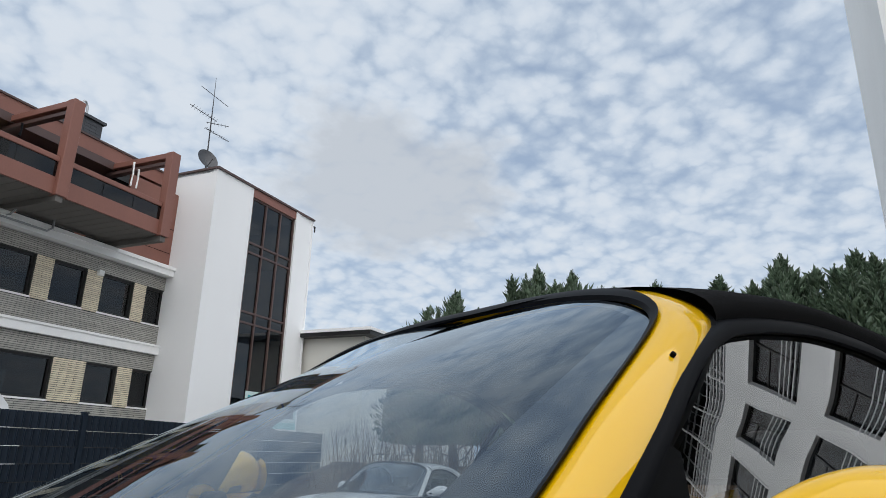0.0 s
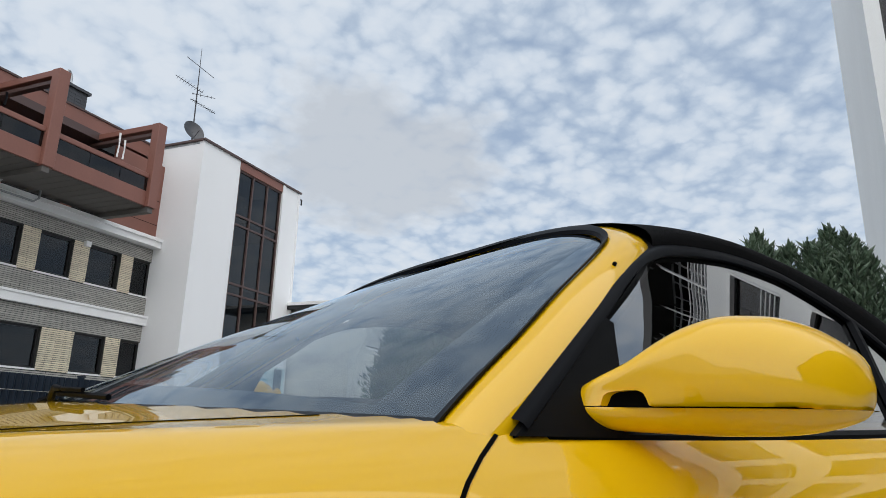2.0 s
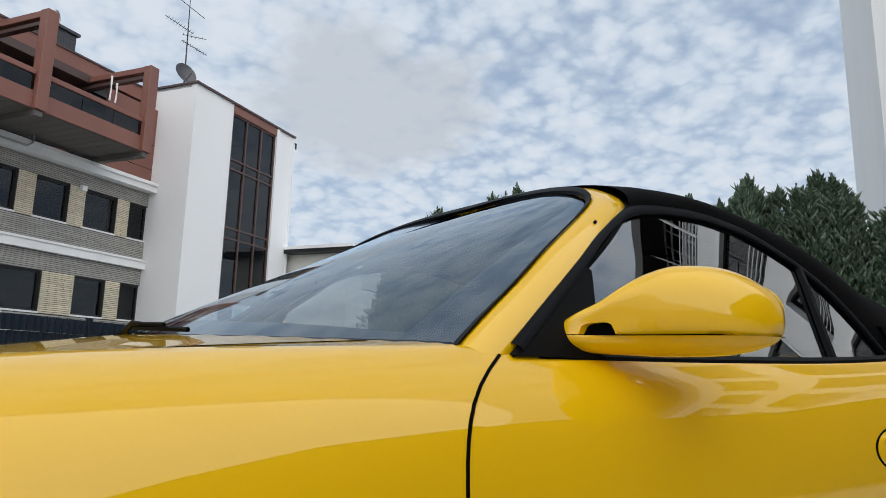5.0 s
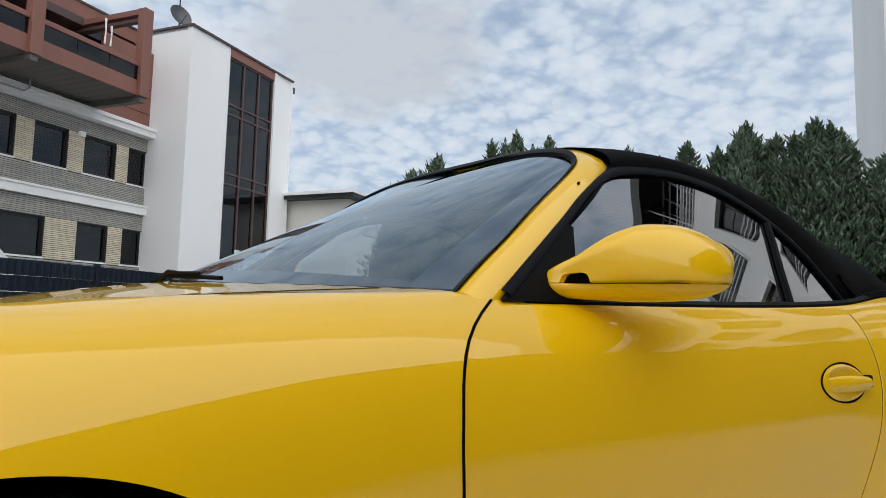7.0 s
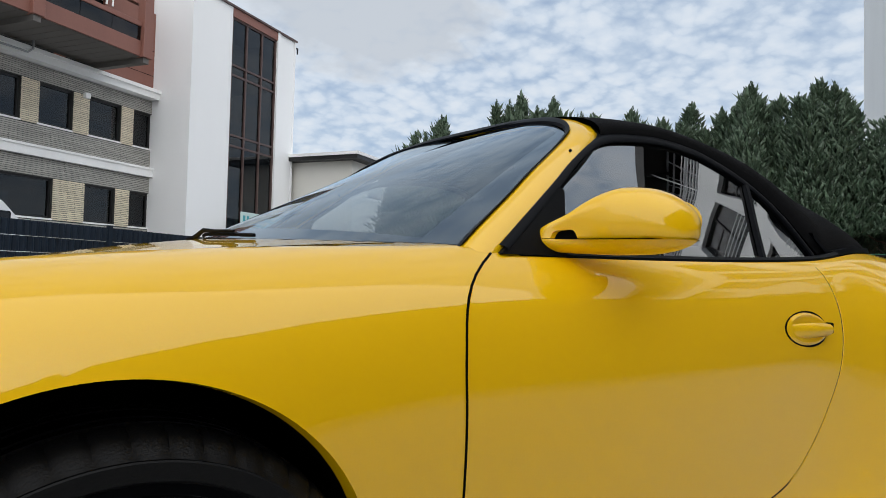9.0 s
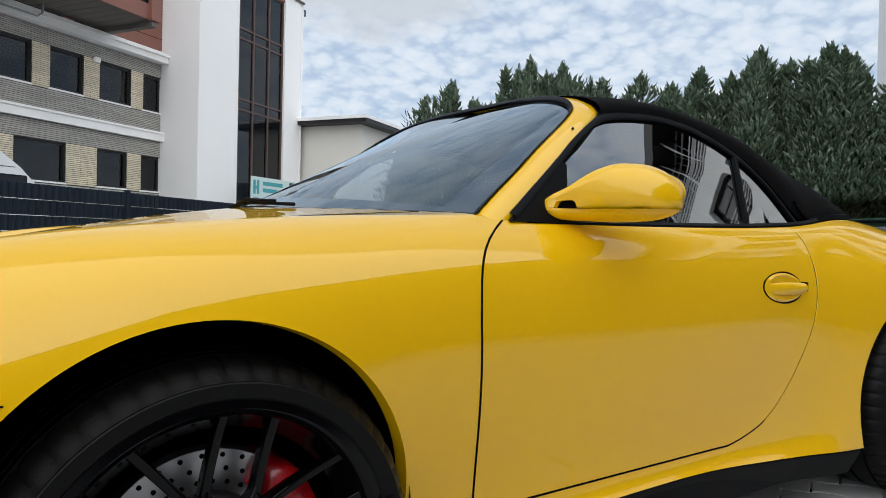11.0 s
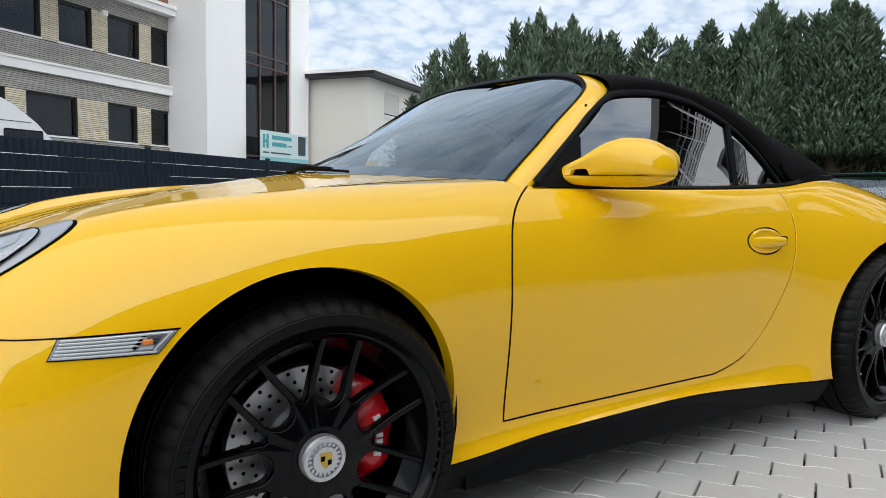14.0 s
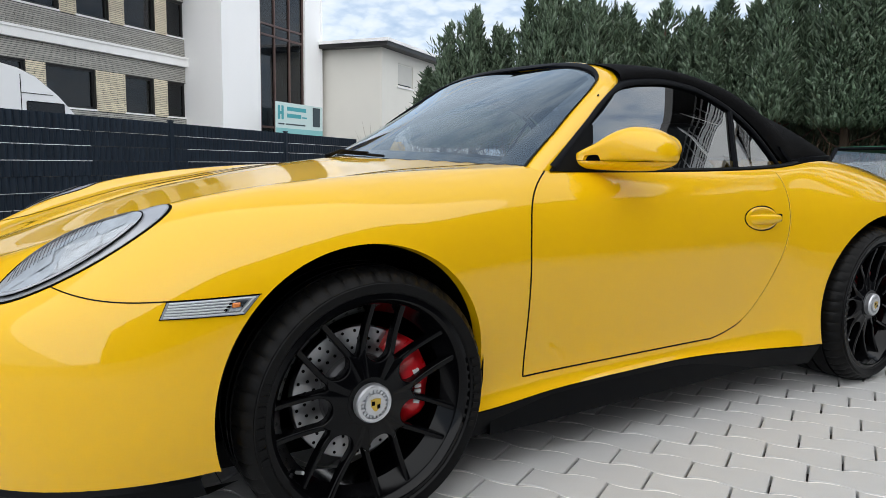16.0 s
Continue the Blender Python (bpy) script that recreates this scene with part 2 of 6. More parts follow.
PAVER = surface("grey_concrete_paver", (0.53, 0.525, 0.515), 0.85, vary=0.12, scale=2.2, grain=0.13, grain_scale=220, bump=0.2, bump_scale=350, per_object=0.06, per_island=0.06, tint=(0.45, 0.445, 0.435))
SAND = surface("joint_sand", (0.84, 0.82, 0.78), 0.95, vary=0.15, scale=9, grain=0.2, grain_scale=300, bump=0.3, bump_scale=400)
SOIL = surface("dark_joint_bed", (0.035, 0.032, 0.03), 0.95, vary=0.2, scale=4, grain=0.2)
GROUND = surface("worn_asphalt", (0.27, 0.27, 0.27), 0.9, vary=0.18, scale=0.4, grain=0.1, grain_scale=20)
BANKSOIL = surface("brown_leaf_litter", (0.10, 0.065, 0.04), 0.95, vary=0.35, scale=3, grain=0.3, grain_scale=30, bump=0.6, bump_scale=20)
LEAF = surface("thuja_leaf", (0.085, 0.132, 0.080), 0.5, vary=0.35, scale=0.8, grain=0.1, per_island=0.62, tint=(0.092, 0.128, 0.075))
BARK = surface("brown_bark", (0.10, 0.065, 0.045), 0.9, vary=0.3, scale=8, bump=0.6, bump_scale=40, stretch=(1, 1, 0.2))
TWIG = surface("dry_brown_twigs", (0.15, 0.095, 0.06), 0.9, vary=0.2, per_island=0.4)
SIGN_TEAL = surface("teal_sign_panel", (0.22, 0.50, 0.50), 0.4, vary=0.05)
SIGN_PALE = surface("pale_sign_panel", (0.55, 0.68, 0.66), 0.4, vary=0.05)
SIGN_DARK = surface("dark_sign_print", (0.03, 0.05, 0.06), 0.5, vary=0.05)
SIGN_MID = surface("teal_sign_print", (0.05, 0.33, 0.36), 0.5, vary=0.05)


# ---- building helpers ----
def thing(name, label, category, group="", kind="", at=None):
    return tagged(new(name), label, category, group, kind) if at is None else place(tagged(new(name), label, category, group, kind), at)


def place(ob, m):
    ob.matrix_world = m
    return ob


def finish(bm, name, mat, smooth=True, angle=35):
    me = bpy.data.meshes.new(name)
    bm.to_mesh(me)
    bm.free()
    me.materials.append(mat)
    if smooth and len(me.polygons):
        me.polygons.foreach_set("use_smooth", [True] * len(me.polygons))
        me.set_sharp_from_angle(angle=radians(angle))
    return me


def part(name, bm, mat, parent, label="", smooth=True, angle=35):
    ob = new(name, finish(bm, name, mat, smooth, angle))
    ob.parent = parent
    if label:
        tagged(ob, label)
    return ob


def single(name, bm, mat, label, category, group="", kind="", smooth=True, angle=35):
    return tagged(new(name, finish(bm, name, mat, smooth, angle)), label, category, group, kind)


def box(bm, x0, x1, y0, y1, z0, z1, bevel=0.0, seg=1, m=None):
    vs = [bm.verts.new((x, y, z)) for x in (x0, x1) for y in (y0, y1) for z in (z0, z1)]
    fs = [bm.faces.new([vs[i] for i in q]) for q in ((0, 1, 3, 2), (4, 6, 7, 5), (0, 4, 5, 1), (2, 3, 7, 6), (0, 2, 6, 4), (1, 5, 7, 3))]
    if bevel:
        es = list({e for f in fs for e in f.edges})
        r = bmesh.ops.bevel(bm, geom=es, offset=bevel, segments=seg, profile=0.5, affect="EDGES")
        vs = list({v for f in r["faces"] for v in f.verts} | {v for v in vs if v.is_valid})
    if m is not None:
        for v in vs:
            v.co = m @ v.co
    return vs


def boxes(*specs, bevel=0.0):
    bm = bmesh.new()
    for s in specs:
        box(bm, *s, bevel=bevel)
    return bm


def grid(bm, rows, flip=False, wrap=False):
    """Quads over a table of points."""
    vs = [[bm.verts.new(p) for p in r] for r in rows]
    for a, b in zip(vs, vs[1:]):
        k = len(a)
        for i in range(k if wrap else k - 1):
            q = [a[i], a[(i + 1) % k], b[(i + 1) % k], b[i]]
            bm.faces.new(q[::-1] if flip else q)
    return vs


def tube(bm, pts, r, sides=8, cap=True):
    """A round bar along a line of points; r a number or one for each point."""
    pts = [Vector(p) for p in pts]
    rows, ref = [], None
    for i, p in enumerate(pts):
        d = (pts[min(i + 1, len(pts) - 1)] - pts[max(i - 1, 0)]).normalized()
        if ref is None:
            ref = d.orthogonal().normalized()
        ref = (ref - d * ref.dot(d)).normalized()
        side = d.cross(ref)
        rr = r[i] if isinstance(r, (list, tuple)) else r
        rows.append([p + (ref * math.cos(a) + side * math.sin(a)) * rr for a in (2 * math.pi * k / sides for k in range(sides))])
    vs = grid(bm, rows, wrap=True)
    if cap:
        bm.faces.new(vs[0][::-1])
        bm.faces.new(vs[-1])


def revolve(bm, profile, n=64, axis="y"):
    """Turns (radius, along) points round the local axis."""
    rows = []
    for k in range(n):
        a = 2 * math.pi * k / n
        rows.append([(r * math.cos(a), h, r * math.sin(a)) for r, h in profile])
    rows.append(rows[0])
    vs = []
    for r in rows[:-1]:
        vs.append([bm.verts.new(p) for p in r])
    for i in range(n):
        a, b = vs[i], vs[(i + 1) % n]
        for j in range(len(profile) - 1):
            bm.faces.new((a[j], a[j + 1], b[j + 1], b[j]))
    return vs


def hermite(pts):
    """A smooth curve without overshoot through (x, value, value...) points."""
    a = np.array(pts, float)
    x, y = a[:, 0], a[:, 1:]
    h = np.diff(x)
    d = np.diff(y, axis=0) / h[:, None]
    m = np.zeros_like(y)
    m[0], m[-1] = d[0], d[-1]
    for i in range(1, len(x) - 1):
        w1, w2 = 2 * h[i] + h[i - 1], h[i] + 2 * h[i - 1]
        for k in range(y.shape[1]):
            if d[i - 1, k] * d[i, k] > 0:
                m[i, k] = (w1 + w2) / (w1 / d[i - 1, k] + w2 / d[i, k])

    def f(v):
        v = min(max(v, x[0]), x[-1])
        i = min(int(np.searchsorted(x, v, side="right")) - 1, len(x) - 2)
        i = max(i, 0)
        t = (v - x[i]) / h[i]
        return (y[i] * (2 * t ** 3 - 3 * t * t + 1) + m[i] * h[i] * (t ** 3 - 2 * t * t + t)
                + y[i + 1] * (3 * t * t - 2 * t ** 3) + m[i + 1] * h[i] * (t ** 3 - t * t))
    return f


def spline(pts, n):
    """n points along a Catmull-Rom curve through pts."""
    p = [np.array(q, float) for q in pts]
    p = [2 * p[0] - p[1]] + p + [2 * p[-1] - p[-2]]
    out = []
    k = len(p) - 3
    for j in range(n):
        u = j / (n - 1) * k
        i = min(int(u), k - 1)
        t = u - i
        a, b, c, d = p[i:i + 4]
        out.append(0.5 * (2 * b + (c - a) * t + (2 * a - 5 * b + 4 * c - d) * t * t + (3 * b - a - 3 * c + d) * t ** 3))
    return out

# ---- ground and the places around, squared to the neighbouring buildings ----
B = Matrix.Rotation(radians(33), 4, "Z")          # u along the facades, v away from the yard
bm = bmesh.new()
grid(bm, [[(x, y, -.405 if 2 < x < 9 and 5 < y < 9.5 else -.045) for y in (-2000, -20, 4.7, 5.4, 9.3, 10.0, 20, 2000)] for x in (-2000, -20, 1.8, 2.5, 8.3, 9.1, 20, 2000)], flip=True)
single("ground", bm, GROUND, "worn grey asphalt yard around the pavers", "ground", kind="structure", smooth=False)


def brick_courses(u0, u1, z0, z1, v, course=.056, length=.49, proud=.014, gap=.014):
    """Rows of long thin bricks standing proud of a wall at depth v."""
    bm = bmesh.new()
    n = max(1, round((z1 - z0) / course))
    h = (z1 - z0) / n
    for i in range(n):
        z = z0 + i * h
        u = u0 - (length / 2 if i % 2 else 0)
        while u < u1:
            a, b = max(u, u0), min(u + length - gap * .5, u1)
            if b - a > .02:
                q = [bm.verts.new(p) for p in ((a, v - proud, z), (b, v - proud, z), (b, v - proud, z + h - gap), (a, v - proud, z + h - gap), (a, v, z), (b, v, z), (b, v, z + h - gap), (a, v, z + h - gap))]
                for f in ((0, 1, 2, 3), (3, 2, 6, 7), (1, 0, 4, 5)):
                    bm.faces.new([q[k] for k in f])
            u += length
    return bm


def window_unit(parent, u0, u1, z0, z1, v, frame_mat=BLACKFRAME, sill=True, t=.06, label="", depth=.10, glass=GLASS_BLDG, bars=()):
    """Frame, pane and sill set back in an opening at depth v."""
    w = part("window", boxes((u0, u0 + t, v, v + depth, z0, z1), (u1 - t, u1, v, v + depth, z0, z1), (u0 + t, u1 - t, v, v + depth, z0, z0 + t), (u0 + t, u1 - t, v, v + depth, z1 - t, z1),
                             *[(b - t / 2, b + t / 2, v + .01, v + depth, z0 + t, z1 - t) for b in bars]), frame_mat, parent, label, smooth=False)
    part("pane", boxes((u0 + t, u1 - t, v + .045, v + .055, z0 + t, z1 - t)), glass, w, smooth=False)
    if sill:
        part("sill", boxes((u0 - .04, u1 + .04, v - .09, v + .01, z0 - .05, z0)), BAND, w, smooth=False)
    return w


# -- office block with a stair tower --
W = 16.27
office = thing("office_building", "grey clinker office block with white stair tower and brown balcony", "building", at=B)
# walls behind the openings: piers and spandrels as boxes so that the openings go through
UP = ((7.9, 9.35), (9.85, 11.36), (11.91, 12.98), (13.54, 14.71), (15.21, 16.0))
LOW = ((7.0, 8.6), (9.1, 10.3), (10.88, 12.43), (13.49, 14.59), (15.16, 16.0))
ZU0, ZU1, ZL0, ZL1 = 4.88, 6.04, 2.22, 3.36


def wall_with(openings, z0, z1, name, lo, hi, u0=-6.0, u1=15.99):
    """A storey: spandrel below, lintel above, piers between its openings."""
    spec = [(u0, u1, W, W + .3, lo, z0), (u0, u1, W, W + .3, z1, hi)]
    edges = [u0] + [e for o in openings for e in o] + [u1]
    spec += [(a, b, W, W + .3, z0, z1) for a, b in zip(edges[::2], edges[1::2]) if b - a > .01]
    return part(name, boxes(*spec), MORTAR, office, "storey wall with window openings", smooth=False)


lower = wall_with(LOW, ZL0, ZL1, "wall_lower", 0, 3.9)
upper = wall_with(UP, ZU0, ZU1, "wall_upper", 4.2, 6.5)
part("floor_band", boxes((-6, 15.97, W - .16, W + .3, 3.91, 4.20)), BAND, office, "white concrete floor band", smooth=False)
part("band_drip", boxes((-6, 15.97, W - .20, W - .16, 4.15, 4.22)), BAND, office, smooth=False)
part("upper_ledge", boxes((-6, 15.97, W - .34, W + .3, 6.52, 6.80)), BAND, office, "white concrete ledge", smooth=False)
part("ledge_drip", boxes((-6, 15.97, W - .40, W - .34, 6.72, 6.83)), BAND, office, smooth=False)
for name, z0, z1 in (("brick_band", ZL1 + .03, 3.90), ("brick_band", 4.21, ZU0 - .06), ("brick_band", ZU1 + .03, 6.51), ("brick_band", 1.2, ZL0 - .06)):
    tagged(part(name, brick_courses(3.0, 15.96, z0, z1, W), BRICK_GREY, office, "grey clinker brick courses", smooth=False), kind="stuff")
for ops, z0, z1 in ((UP, ZU0 - .04, ZU1 + .02), (LOW, ZL0 - .04, ZL1 + .02)):
    edges = [e for o in ops for e in o]
    for a, b in zip(edges[1:-1:2], edges[2::2]):
        tagged(part("brick_pier", brick_courses(a + .005, b - .005, z0, z1, W, proud=.03), BRICK_CREAM, office, "cream brick pier between windows", smooth=False), kind="stuff")
for ops, z0, z1 in ((UP, ZU0, ZU1), (LOW, ZL0, ZL1)):
    for a, b in ops:
        window_unit(office, a, b - (.0 if b < 15.9 else .03), z0, z1, W + .06, BLACKFRAME, bars=((a + .5 * (b - a),) if b - a > 1.6 else ()), label="dark framed window reflecting the sky")
# back sheet and floors painted near-black for indoor shade
part("room", boxes((-6, 15.9, W + 1.6, W + 1.7, 0, 6.5), (-6, 15.9, W + .3, W + 1.7, 3.86, 3.9), (-6, 15.9, W + .3, W + 1.7, 6.45, 6.5)), ROOM_SHADE, office, "near-black sheets for the shade in the rooms behind the windows", smooth=False)
for k, (u, z) in enumerate(((12.1, ZU0), (10.2, ZU0), (11.3, ZL0))):
    part("office_furniture", boxes((u, u + .5, W + .9, W + 1.2, z - .1, z + .55 + .1 * k)), GREYLENS, office, smooth=False)
part("wall_box", boxes((13.30, 13.48, W - .14, W - .012, 5.94, 6.10), bevel=.01), BAND, office, "small white box between the windows", smooth=False)
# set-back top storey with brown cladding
# the storey's shade is in this wall's near-black colour
part("top_wall", boxes((-6, 15.97, W + 1.2, W + 1.4, 6.8, 9.7)), ROOM_SHADE, office, "near-black wall for the shade in the glazed top storey", smooth=False)
part("top_wall_panel", boxes((13.95, 15.97, W - .02, W + .10, 6.83, 9.5)), COPPER, office, "reddish brown side cladding", smooth=False)
for z in (7.35, 8.2):
    part("panel_joint", boxes((13.95, 15.96, W - .026, W - .02, z, z + .015)), GAP, office, smooth=False)
part("roof_fascia", boxes((-6, 15.97, W + .25, W + .5, 9.72, 10.16)), COPPER, office, "reddish brown roof fascia", smooth=False)
part("roof_cap", boxes((-6, 15.97, W + .21, W + .55, 10.16, 10.22)), BROWN_FRAME, office, smooth=False)
part("roof", boxes((-6, 21.7, W + .5, W + 9, 9.9, 10.1)), GALV, office, "flat roof", smooth=False)
part("roof_fascia_lower", boxes((-6, 13.9, W + .2, W + 1.3, 9.45, 9.70)), BROWN_FRAME, office, smooth=False)
for u in (8.6, 10.9, 13.2):
    part("top_pier", boxes((u, u + .35, W + 1.12, W + 1.2, 6.8, 9.7)), COPPER, office, smooth=False)
part("blind", boxes((8.95, 10.2, W + 1.08, W + 1.16, 7.6, 9.3)), surface("ochre_blind", (0.55, 0.30, 0.06), 0.7, vary=0.08, per_island=.1), office, "ochre slatted blind", smooth=False)
for k in range(16):
    part("blind_slat", boxes((8.95, 10.2, W + 1.05, W + 1.085, 7.62 + k * .105, 7.68 + k * .105)), bpy.data.materials["ochre_blind"], office, smooth=False)
part("top_window", boxes((10.4, 10.62, W + 1.05, W + 1.16, 7.4, 9.2)), BAND, office, "pale door frame on the terrace", smooth=False)
# balcony: two bays with glass, brown posts and beams
VB = W - 2.2
bal = part("balcony", boxes((-2.0, 13.65, VB + .06, W, 7.02, 7.16)), BROWN_FRAME, office, "projecting balcony slab", smooth=False)
for k in range(48):
    part("soffit_board", boxes((-2.0 + k * .326, -2.0 + k * .326 + .31, VB + .05, W - .05, 6.985, 7.018)), SOFFIT, bal, smooth=False)
for a, b in ((-2.0, 9.95), (10.32, 13.34)):
    part("balcony_fascia", boxes((a, b, VB, VB + .06, 7.0, 7.45), bevel=.006), COPPER, bal, "reddish brown fascia", smooth=False)
    part("hand_rail", boxes((a, b, VB - .02, VB + .07, 7.86, 8.0), bevel=.01), COPPER, bal, "reddish brown rail", smooth=False)
    n = max(2, round((b - a) / 1.05))
    for k in range(n):
        u = a + (b - a) * k / n
        part("glass_panel", boxes((u + .01, u + (b - a) / n - .01, VB + .02, VB + .035, 7.45, 7.86)), GLASS_SMOKE, bal, smooth=False)
        part("rail_stub", boxes((u - .015, u + .015, VB + .036, VB + .06, 7.42, 7.9)), BLACKFRAME, bal, smooth=False)
for u in (9.95, 13.34):
    part("post", boxes((u, u + .33, VB - .12, VB + .16, 6.98, 9.66), bevel=.012), COPPER, bal, "tall reddish brown post", smooth=False)
    part("beam", boxes((u + .03, u + .30, VB + .16, W + .6, 9.48, 9.66), bevel=.01), COPPER, bal, "reddish brown beam", smooth=False)
    part("beam_lower", boxes((u + .08, u + .25, VB + .16, W + .6, 9.30, 9.40)), BROWN_FRAME, bal, smooth=False)
    part("bracket", boxes((u + .06, u + .26, VB - .05, W, 6.83, 6.98)), SOFFIT, bal, "dull grey bracket", smooth=False)
bm = bmesh.new()
tube(bm, [(10.1, W - .9, 6.96), (10.1, W - .5, 6.72), (10.1, W - .36, 6.72)], .025, 8)
tube(bm, [(6.0, W - .45, 6.62), (11.2, W - .45, 6.62), (11.35, W - .45, 6.75), (11.35, W - .45, 7.0)], .03, 8)
part("drain_pipe", bm, GALV, bal, "thin grey drain pipe")
for k, (u, w_, h_) in enumerate(((9.15, .25, .35), (12.55, .06, .75), (12.75, .04, .6))):
    bm = bmesh.new()
    tube(bm, [(u, VB + .5, 8.0 + .3), (u + .02, VB + .5, 8.0 + .3 + h_ * .5), (u, VB + .5, 8.3 + h_)], [.03, .02, .035], 6)
    part("folded_parasol" if k else "lantern", bm, BAND if k else TRIM, bal, "small hanging things on the balcony")
# chimney with a bent wire cowl
chim = part("chimney", boxes((12.1, 12.95, W + .5, W + 1.4, 9.9, 10.86)), SLATE, office, "slate clad chimney", smooth=False)
for i in range(8):
    for j in range(4):
        part("slate", boxes((12.1 + j * .2125 + .004, 12.1 + (j + 1) * .2125 - .004, W + .485, W + .5, 9.95 + i * .105, 9.95 + i * .105 + .098)), SLATE, chim, smooth=False)
part("chimney_cap", boxes((12.02, 13.03, W + .42, W + 1.48, 10.86, 10.95)), SLATE, chim, smooth=False)
bm = bmesh.new()
tube(bm, spline([(12.38, W + .9, 10.95), (12.38, W + .9, 11.4), (12.48, W + .9, 11.58), (12.60, W + .9, 11.4), (12.60, W + .9, 10.95)], 20), .035, 8)
part("flue_hoop", bm, GALV, chim, "bent metal hoop")
# the tower
VT, UT, UE, ZT = 14.63, 15.97, 21.75, 10.30
for spec in ((UT, UT + .25, VT, W + 5, 0, ZT), (UT + .25, 17.92, VT, VT + .25, 0, ZT), (20.55, UE, VT, VT + .25, 0, ZT), (UE - .25, UE, VT + .25, W + 5, 0, ZT), (17.92, 20.55, VT, VT + .25, 0, 1.55)):
    part("tower_wall", boxes(spec), RENDER_WHITE, office, "smooth white rendered stair tower", smooth=False)
part("corner_strip", boxes((20.55, 20.72, VT - .05, VT, 0, ZT), (21.68, UE + .02, VT - .03, VT, 0, ZT)), RENDER_WHITE, office, smooth=False)
part("tower_fascia", boxes((17.92, 20.55, VT - .02, VT + .25, 9.98, ZT)), COPPER, office, "reddish brown fascia over the stair glazing", smooth=False)
part("tower_cap", boxes((UT - .06, UE + .06, VT - .08, VT + .35, ZT, ZT + .07), (UT - .06, UT + .3, VT + .35, W + 5, ZT, ZT + .07)), BROWN_FRAME, office, "brown metal roof edge", smooth=False)
part("tower_roof", boxes((UT, UE, VT + .2, W + 5, ZT - .1, ZT)), GALV, office, smooth=False)
part("roof_hook", boxes((UE + .06, UE + .16, VT - .05, VT, ZT - .25, ZT - .2), (UE + .12, UE + .16, VT - .05, VT, ZT - .45, ZT - .2)), BLACKFRAME, office, smooth=False)
stair = part("stair_glazing", boxes(*[(a, a + .07, VT + .03, VT + .16, 1.55, 9.98) for a in (17.92, 18.75, 19.64, 20.48)], *[(17.92, 20.55, VT + .04, VT + .15, z, z + .07) for z in (1.55, 2.0, 5.30, 5.68, 7.86, 8.22, 9.91)]), BROWN_FRAME, office, "brown framed stair glazing", smooth=False)
for a, b in ((17.99, 18.75), (18.82, 19.64), (19.71, 20.48)):
    for z0, z1 in ((1.62, 2.0), (2.07, 5.30), (5.37, 5.68), (5.75, 7.86), (7.93, 8.22), (8.29, 9.91)):
        part("pane", boxes((a, b, VT + .085, VT + .095, z0, z1)), GLASS_BLDG, stair, smooth=False)
# landings and back sheet carry the stairwell's shade in their colour
part("stair_floor", boxes(*[(17.92, 20.55, VT + .3, W + 4, z, z + .3) for z in (1.7, 5.35, 7.9)], (17.92, 20.55, W + 2, W + 2.1, 0, 10)), ROOM_SHADE, office, "stair landings coloured near-black for indoor shade", smooth=False)
# aerial and dish
aer = part("aerial", (lambda b: (tube(b, [(16.30, VT + .9, 10.3), (16.25, VT + .9, 12.4), (16.2, VT + .9, 14.2)], [.03, .025, .008], 6), b)[1])(bmesh.new()), ANTENNA, office, "tall roof aerial with dish")
for z, du, dv, n, L in ((13.45, .75, .0, 2, .02), (12.55, -.75, .35, 9, .16), (12.05, .9, -.1, 11, .10), (12.35, .4, -.5, 6, .12)):
    bm = bmesh.new()
    c = Vector((16.24, VT + .9, z))
    d = Vector((du, dv, .25 if du < 0 else -.05))
    tube(bm, [c - d * (.9 if n == 2 else .25), c + d], .012, 5)
    for k in range(n):
        p = c + d * (-.2 + 1.2 * k / n)
        tube(bm, [p + Vector((-dv, du, 0)).normalized() * L, p - Vector((-dv, du, 0)).normalized() * L], .007, 4)
    part("aerial_arm", bm, ANTENNA, aer)
bm = bmesh.new()
rows = []
dn = Vector((-.25, -1, .35)).normalized()
da, db = dn.orthogonal().normalized(), dn.cross(dn.orthogonal().normalized())
for k in range(7):
    rr = .40 * k / 6 + .001
    rows.append([Vector((16.12, VT + .75, 10.78)) + (da * math.cos(q) + db * math.sin(q)) * rr + dn * rr * rr * .7 for q in (2 * math.pi * j / 28 for j in range(28))])
grid(bm, rows, wrap=True)
part("dish", bm, HAT, aer, "grey satellite dish")
bm = bmesh.new()
tube(bm, [(16.12, VT + .75, 10.78), (16.3, VT + .9, 10.7)], .025, 6)
tube(bm, [Vector((16.12, VT + .75, 10.45)), Vector((16.12, VT + .75, 10.6)) + dn * .45], .012, 5)
part("dish_arm", bm, ANTENNA, aer)

# -- pale house with a flat dark roof --
house = thing("house", "pale rendered house with flat dark roof and closed blinds", "house", at=B)
HU, HV = 22.05, 11.95
hw = [(HU, HU + .3, HV + .3, HV + 12, 0, 5.35), (HU, HU + 12, HV, HV + .3, 0, .9), (HU, HU + 12, HV, HV + .3, 4.92, 5.35)]
open_u = ((23.38, 24.76), (25.68, 27.0), (28.4, 29.7))
ed = [HU] + [e for o in open_u for e in o] + [HU + 12]
hw += [(a, b, HV, HV + .3, .9, 4.92) for a, b in zip(ed[::2], ed[1::2])]
hw += [(a, b, HV, HV + .3, 2.2, 3.98) for a, b in open_u]
for piece in hw:
    part("wall", boxes(piece), RENDER_CREAM, house, "cream rendered wall", smooth=False)
